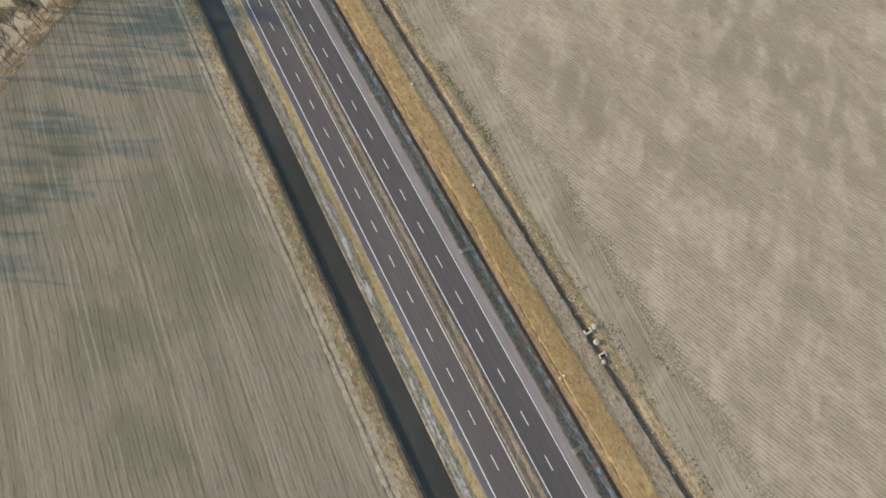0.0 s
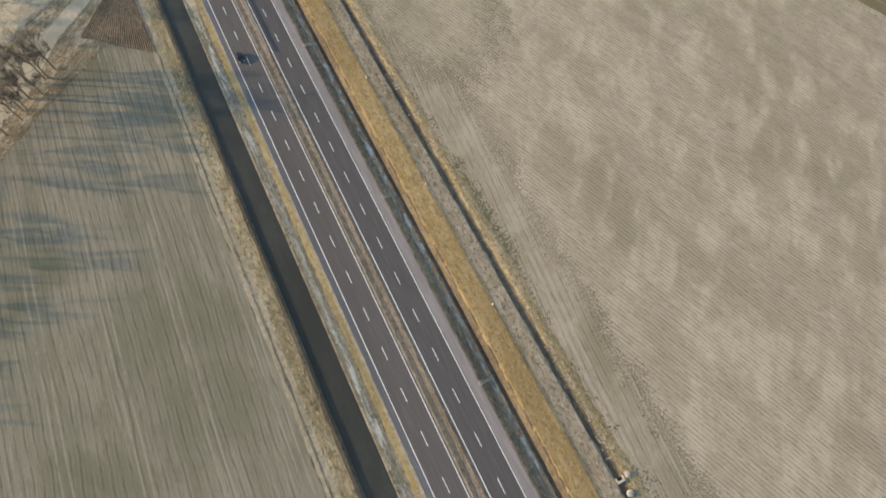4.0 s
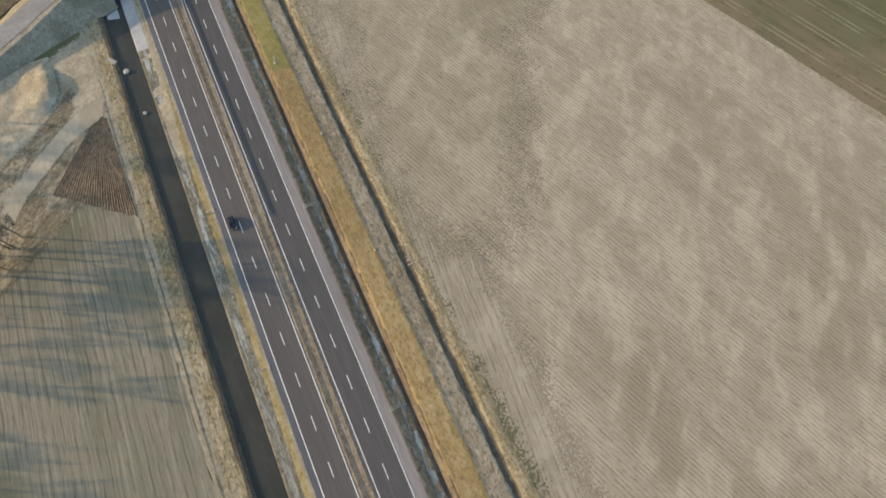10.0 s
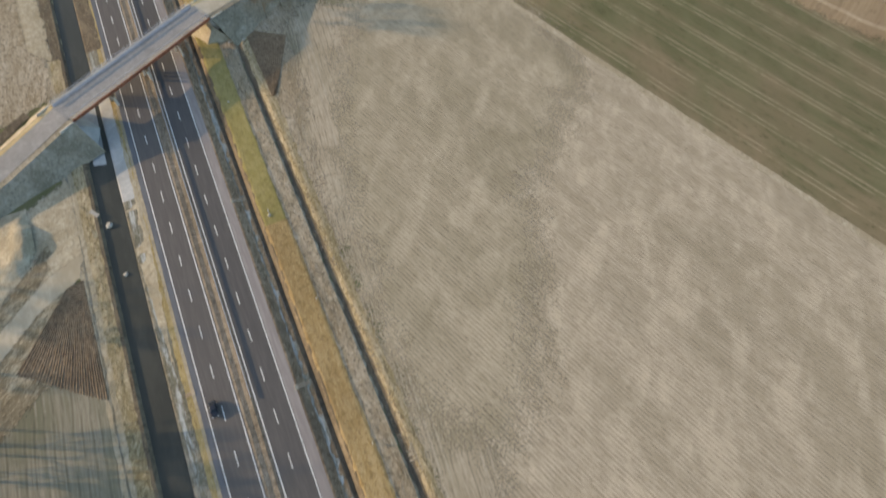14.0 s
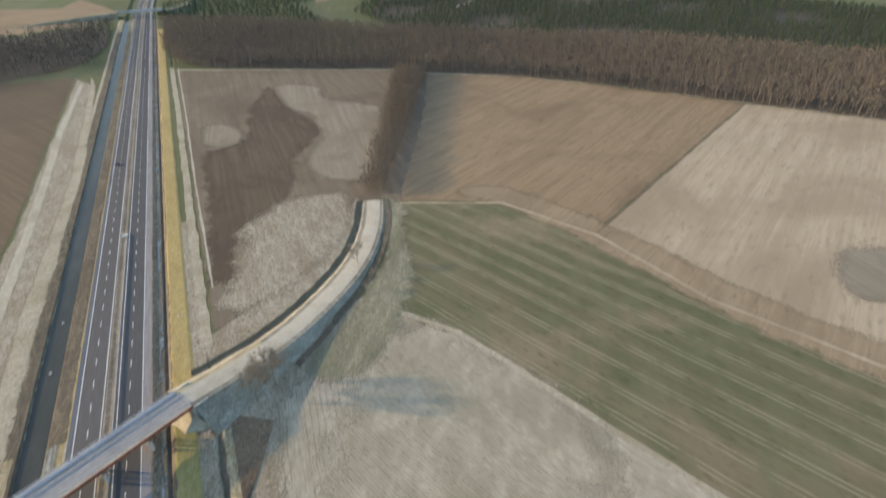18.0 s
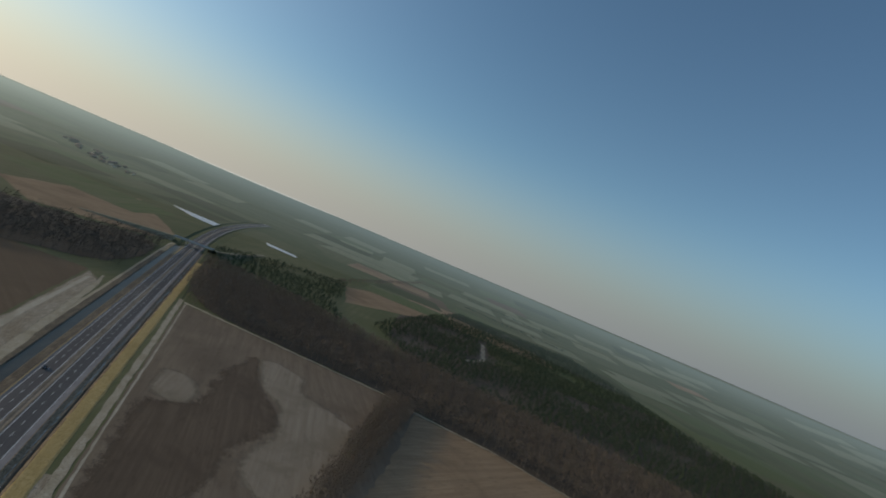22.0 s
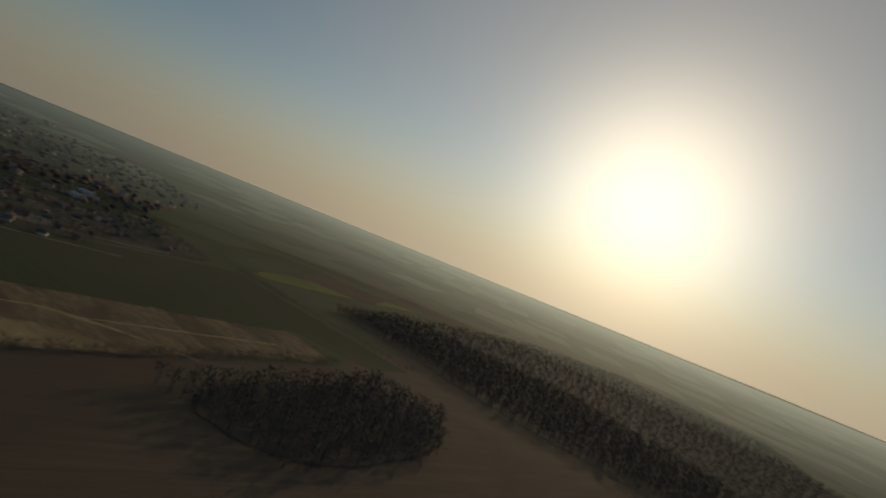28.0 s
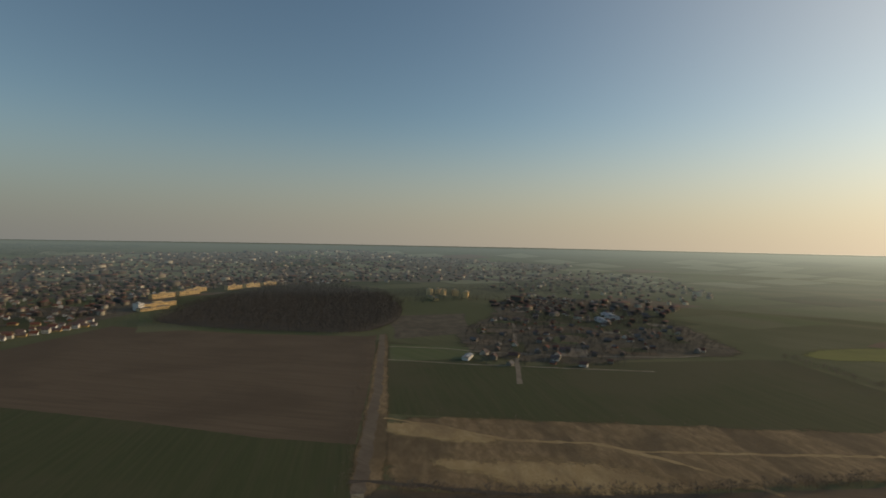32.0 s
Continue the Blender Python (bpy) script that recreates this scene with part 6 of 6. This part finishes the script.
for a, b, c, d in (((-118, 1690), (2, 1650), (-6, 1570), (-60, 1600)), ((126, 1650), (206, 1600), (204, 1560), (130, 1600))):
    for k in range(2):
        u0, u1 = k * 0.55, k * 0.55 + 0.42
        cover_sheet("crop_cover", [lerp(a, d, u0), lerp(b, c, u0), lerp(b, c, u1), lerp(a, d, u1)])

# ---- water in the ditch ----
ribbon_z = -0.5


def ditch_water():
    bm = bmesh.new()
    last = None
    for y in steps(Y_NEAR, 1090):
        row = [bm.verts.new((x, y, ribbon_z)) for x in (-24.7, -17.6)]
        if last:
            bm.faces.new((last[0], last[1], row[1], row[0]))
        last = row
    return setting(part("water", bm, M_WATER), "still dark water in the wide roadside ditch", "water")


ditch_water()


# ---- vehicles ----
def car():
    ob = tagged(new("car"), "dark blue hatchback car driving in the outer lane", "car")
    bm = bmesh.new()
    side = [(-2.15, 0.35), (-2.2, 0.75), (-1.95, 0.95), (-1.6, 1.0), (-1.0, 1.42), (0.25, 1.46), (0.95, 1.0), (1.9, 0.84), (2.15, 0.6), (2.12, 0.35)]
    a, b = [bm.verts.new((-0.88 if z < 1.1 else -0.68, y, z)) for y, z in side], [bm.verts.new((0.88 if z < 1.1 else 0.68, y, z)) for y, z in side]
    n = len(side)
    for k in range(n):
        bm.faces.new((a[k], a[(k + 1) % n], b[(k + 1) % n], b[k]))
    bm.faces.new(a)
    bm.faces.new(b[::-1])
    bmesh.ops.recalc_face_normals(bm, faces=bm.faces)
    bmesh.ops.bevel(bm, geom=bm.edges[:], offset=0.05, segments=2, affect="EDGES")
    body = part("body", bm, M_CAR, ob)

    def pane(name, pts):
        q = bmesh.new()
        q.faces.new([q.verts.new(p) for p in pts])
        part(name, q, M_PANE, body)
    pane("windscreen", [(-0.74, 0.90, 1.07), (0.74, 0.90, 1.07), (0.62, 0.36, 1.44), (-0.62, 0.36, 1.44)])
    pane("rear_window", [(-0.74, -1.60, 1.04), (-0.62, -1.10, 1.40), (0.62, -1.10, 1.40), (0.74, -1.60, 1.04)])
    for s in (-1, 1):
        pane("side_window", [(s * 0.87, 0.7, 1.08), (s * 0.70, 0.2, 1.40), (s * 0.70, -0.95, 1.38), (s * 0.87, -1.45, 1.06)])
        part("headlight", prism(s * 0.65 - 0.17, s * 0.65 + 0.17, 2.0, 2.17, 0.62, 0.78), M_LIGHT, ob)
        part("mirror", prism(s * 0.95 - 0.1, s * 0.95 + 0.1, 0.5, 0.65, 0.95, 1.1), M_CAR, ob)
        for y in (-1.3, 1.3):
            q = bmesh.new()
            bmesh.ops.create_cone(q, cap_ends=True, segments=18, radius1=0.32, radius2=0.32, depth=0.22)
            bmesh.ops.transform(q, matrix=pose(s * 0.8, y, 0.32, 0, 90, 0), verts=q.verts)
            w = part("wheel", q, M_TYRE, ob)
            q = bmesh.new()
            bmesh.ops.create_cone(q, cap_ends=True, segments=12, radius1=0.19, radius2=0.17, depth=0.03)
            bmesh.ops.transform(q, matrix=pose(s * 0.92, y, 0.32, 0, 90, 0), verts=q.verts)
            part("rim", q, M_STEEL, w)
    return ob


first_car = car()
first_car.matrix_basis = pose(-7.9, 121.0, 0.005, 0, 0, 180)
copy_thing(first_car, pose(-8.0, 502, 0.005, 0, 0, 180))
copy_thing(first_car, pose(-6.0, 1010, 0.005, 0, 0, 180))


# ---- median barrier ----
def barrier():
    ob = tagged(new("median_barrier"), "galvanised steel crash barrier along the median", "barrier")
    x, y0, y1 = 1.55, 120.0, 396.0
    part("rail", prism(x - 0.09, x + 0.09, y0, y1, 0.5, 0.82), M_STEEL, ob)
    first = part("post", prism(x - 0.06, x + 0.06, y0 + 1, y0 + 1.1, -0.1, 0.6), M_STEEL, ob)
    for k in range(1, 68):
        p = new("post", first.data)
        p.parent = ob
        p.location = (0, 4.0 * k, 0)
    part("end_block", prism(-0.9, 1.7, 395.5, 398, -0.05, 0.9), M_CONCRETE, ob, "pale concrete end block")


barrier()


# ---- drainage chutes ----
def chute(side):
    """A concrete water chute down the side of the road."""
    ob = tagged(new("drainage_chute"), "pale concrete drainage chute down the roadside bank", "chute", "drainage chutes")
    length = 4.2 if side > 0 else 2.0
    for n in (-0.35, 0.35):
        part("kerb", prism(*sorted((0, side * length)), n - 0.07, n + 0.07, -0.15, 0.16), M_WALK, ob)
    part("channel", prism(*sorted((0, side * length)), -0.3, 0.3, -0.15, 0.06), M_RUSTPALE, ob)
    part("inlet", prism(*sorted((-side * 0.5, side * 0.4)), -0.7, 0.7, -0.2, 0.1), M_WALK, ob)
    return ob


east, west = chute(1), chute(-1)
east.matrix_basis = pose(13.2, 53.8, -0.02, 0, 14, 0)
west.matrix_basis = pose(-11.9, 77.3, 0.0, 0, -4, 0)
for y in (-7.3, 117.8, 181.0, -68.0):
    copy_thing(east, pose(13.2, y, -0.02, 0, 14, 0))
for y in (26.9, 127.5, -23.5):
    copy_thing(west, pose(-11.9, y, 0.0, 0, -4, 0))


# ---- stones, culvert heads, markers ----
def stone(name, seed, size, label, category="stone", group="", mat=None):
    rng = random.Random(seed)
    bm = bmesh.new()
    bmesh.ops.create_icosphere(bm, subdivisions=2, radius=size)
    for v in bm.verts:
        v.co *= rng.uniform(0.8, 1.1)
        v.co.z *= 0.45
    return tagged(part(name, bm, mat or M_STONE), label, category, group)


def culvert(m):
    ob = tagged(new("culvert_head"), "pale concrete culvert head in the field drain", "culvert")
    part("headwall", prism(-1.0, 1.0, -0.25, 0.25, -0.9, 0.45), M_CONCRETE, ob)
    for s in (-1, 1):
        part("wing", prism(s * 0.95 - 0.15, s * 0.95 + 0.15, 0.2, 1.1, -0.9, 0.25), M_CONCRETE, ob)
    bm = bmesh.new()
    bmesh.ops.create_cone(bm, cap_ends=True, segments=20, radius1=0.45, radius2=0.45, depth=1.0)
    bmesh.ops.transform(bm, matrix=pose(0, 0.35, -0.4, 90, 0, 0), verts=bm.verts)
    part("pipe", bm, M_TYRE, ob)
    ob.matrix_basis = m


culvert(pose(33.2, -50.5, 0, 0, 0, 180))
culvert(pose(33.2, -44.0, 0, 0, 0, 0))
culvert(pose(31.0, 247.5, 0, 0, 0, 180))
pale = stone("boulder", 1, 1.0, "pale boulder beside the field drain", "stone", "pale stones")
pale.matrix_basis = pose(33.6, -47.2, 0.3)
for x, y, z, k in ((35.5, -43.2, 0.3, 0.9), (32.4, -52.6, 0.2, 0.7), (-21.2, 169.2, -0.35, 0.75), (-22.6, 187.5, -0.3, 1.1), (22.2, 171.2, 0.4, 0.55), (19.6, -51.0, 0.2, 0.5), (22.7, 220.0, 0.35, 0.45), (23.4, 315.4, 0.3, 0.6), (-21.0, 300.0, -0.35, 0.7), (-20.5, 331.0, -0.35, 0.7), (35.6, 247.0, 0.2, 0.7), (16.2, 312, -1.2, 0.8)):
    copy_thing(pale, pose(x, y, z, 0, 0, x * 37 % 360) @ Matrix.Scale(k, 4))
post = tagged(new("marker_post"), "short white marker post in the ochre grass", "marker post", "marker posts")
part("shaft", prism(-0.12, 0.12, -0.12, 0.12, -0.2, 1.3), M_PAINT, post)
part("cap", prism(-0.16, 0.16, -0.16, 0.16, 1.3, 1.42), M_CONCRETE, post)
post.matrix_basis = pose(20.6, -50.8, 0.2)
for x, y in ((22.4, 172.5), (26.3, 139), (26.3, 96), (26.3, 52), (26.3, 10)):
    copy_thing(post, pose(x, y, 0.2))

# ---- glowing rings that stand in for haze ----
def haze_glow_ring(r, foot, reach, rise, fade):
    """A plain see-through ring whose added glow imitates haze, brighter the farther the land behind it lies. foot,
    reach: where the haze begins and how far one sees through it.
    """
    bm = bmesh.new()
    n = 128
    low = [bm.verts.new((r * math.cos(6.28319 * k / n), 150 + r * math.sin(6.28319 * k / n), -0.5)) for k in range(n)]
    top = [bm.verts.new((v.co.x, v.co.y, fade[1] + 4)) for v in low]
    for k in range(n):
        bm.faces.new((low[(k + 1) % n], low[k], top[k], top[(k + 1) % n]))
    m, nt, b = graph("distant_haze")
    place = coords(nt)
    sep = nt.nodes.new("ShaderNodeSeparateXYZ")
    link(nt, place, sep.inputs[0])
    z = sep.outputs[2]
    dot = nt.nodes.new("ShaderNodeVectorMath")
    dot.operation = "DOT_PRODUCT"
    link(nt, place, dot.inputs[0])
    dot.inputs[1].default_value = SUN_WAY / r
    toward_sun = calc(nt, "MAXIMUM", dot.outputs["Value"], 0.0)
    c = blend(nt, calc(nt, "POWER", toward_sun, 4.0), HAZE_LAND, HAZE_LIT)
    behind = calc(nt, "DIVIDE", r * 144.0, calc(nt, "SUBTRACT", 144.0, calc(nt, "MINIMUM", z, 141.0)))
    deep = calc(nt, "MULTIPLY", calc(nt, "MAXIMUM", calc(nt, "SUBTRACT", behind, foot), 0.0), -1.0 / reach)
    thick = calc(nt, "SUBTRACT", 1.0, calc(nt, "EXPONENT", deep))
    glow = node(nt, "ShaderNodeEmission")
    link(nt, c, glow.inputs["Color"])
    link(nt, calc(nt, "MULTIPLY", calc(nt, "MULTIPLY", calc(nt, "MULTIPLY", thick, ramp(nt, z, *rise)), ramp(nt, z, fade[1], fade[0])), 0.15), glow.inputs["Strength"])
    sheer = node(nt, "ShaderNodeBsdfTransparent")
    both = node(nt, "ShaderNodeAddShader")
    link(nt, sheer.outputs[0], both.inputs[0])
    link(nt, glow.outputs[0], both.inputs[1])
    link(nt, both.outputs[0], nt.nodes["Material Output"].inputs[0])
    setting(part("backdrop", bm, m), "see-through glowing ring painted as haze under the horizon", "backdrop")


haze_glow_ring(1500.0, 1250.0, 4600.0, (-20, -10), (60, 125))
haze_glow_ring(3000.0, 1250.0, 4600.0, (-24, 106), (121, 134))
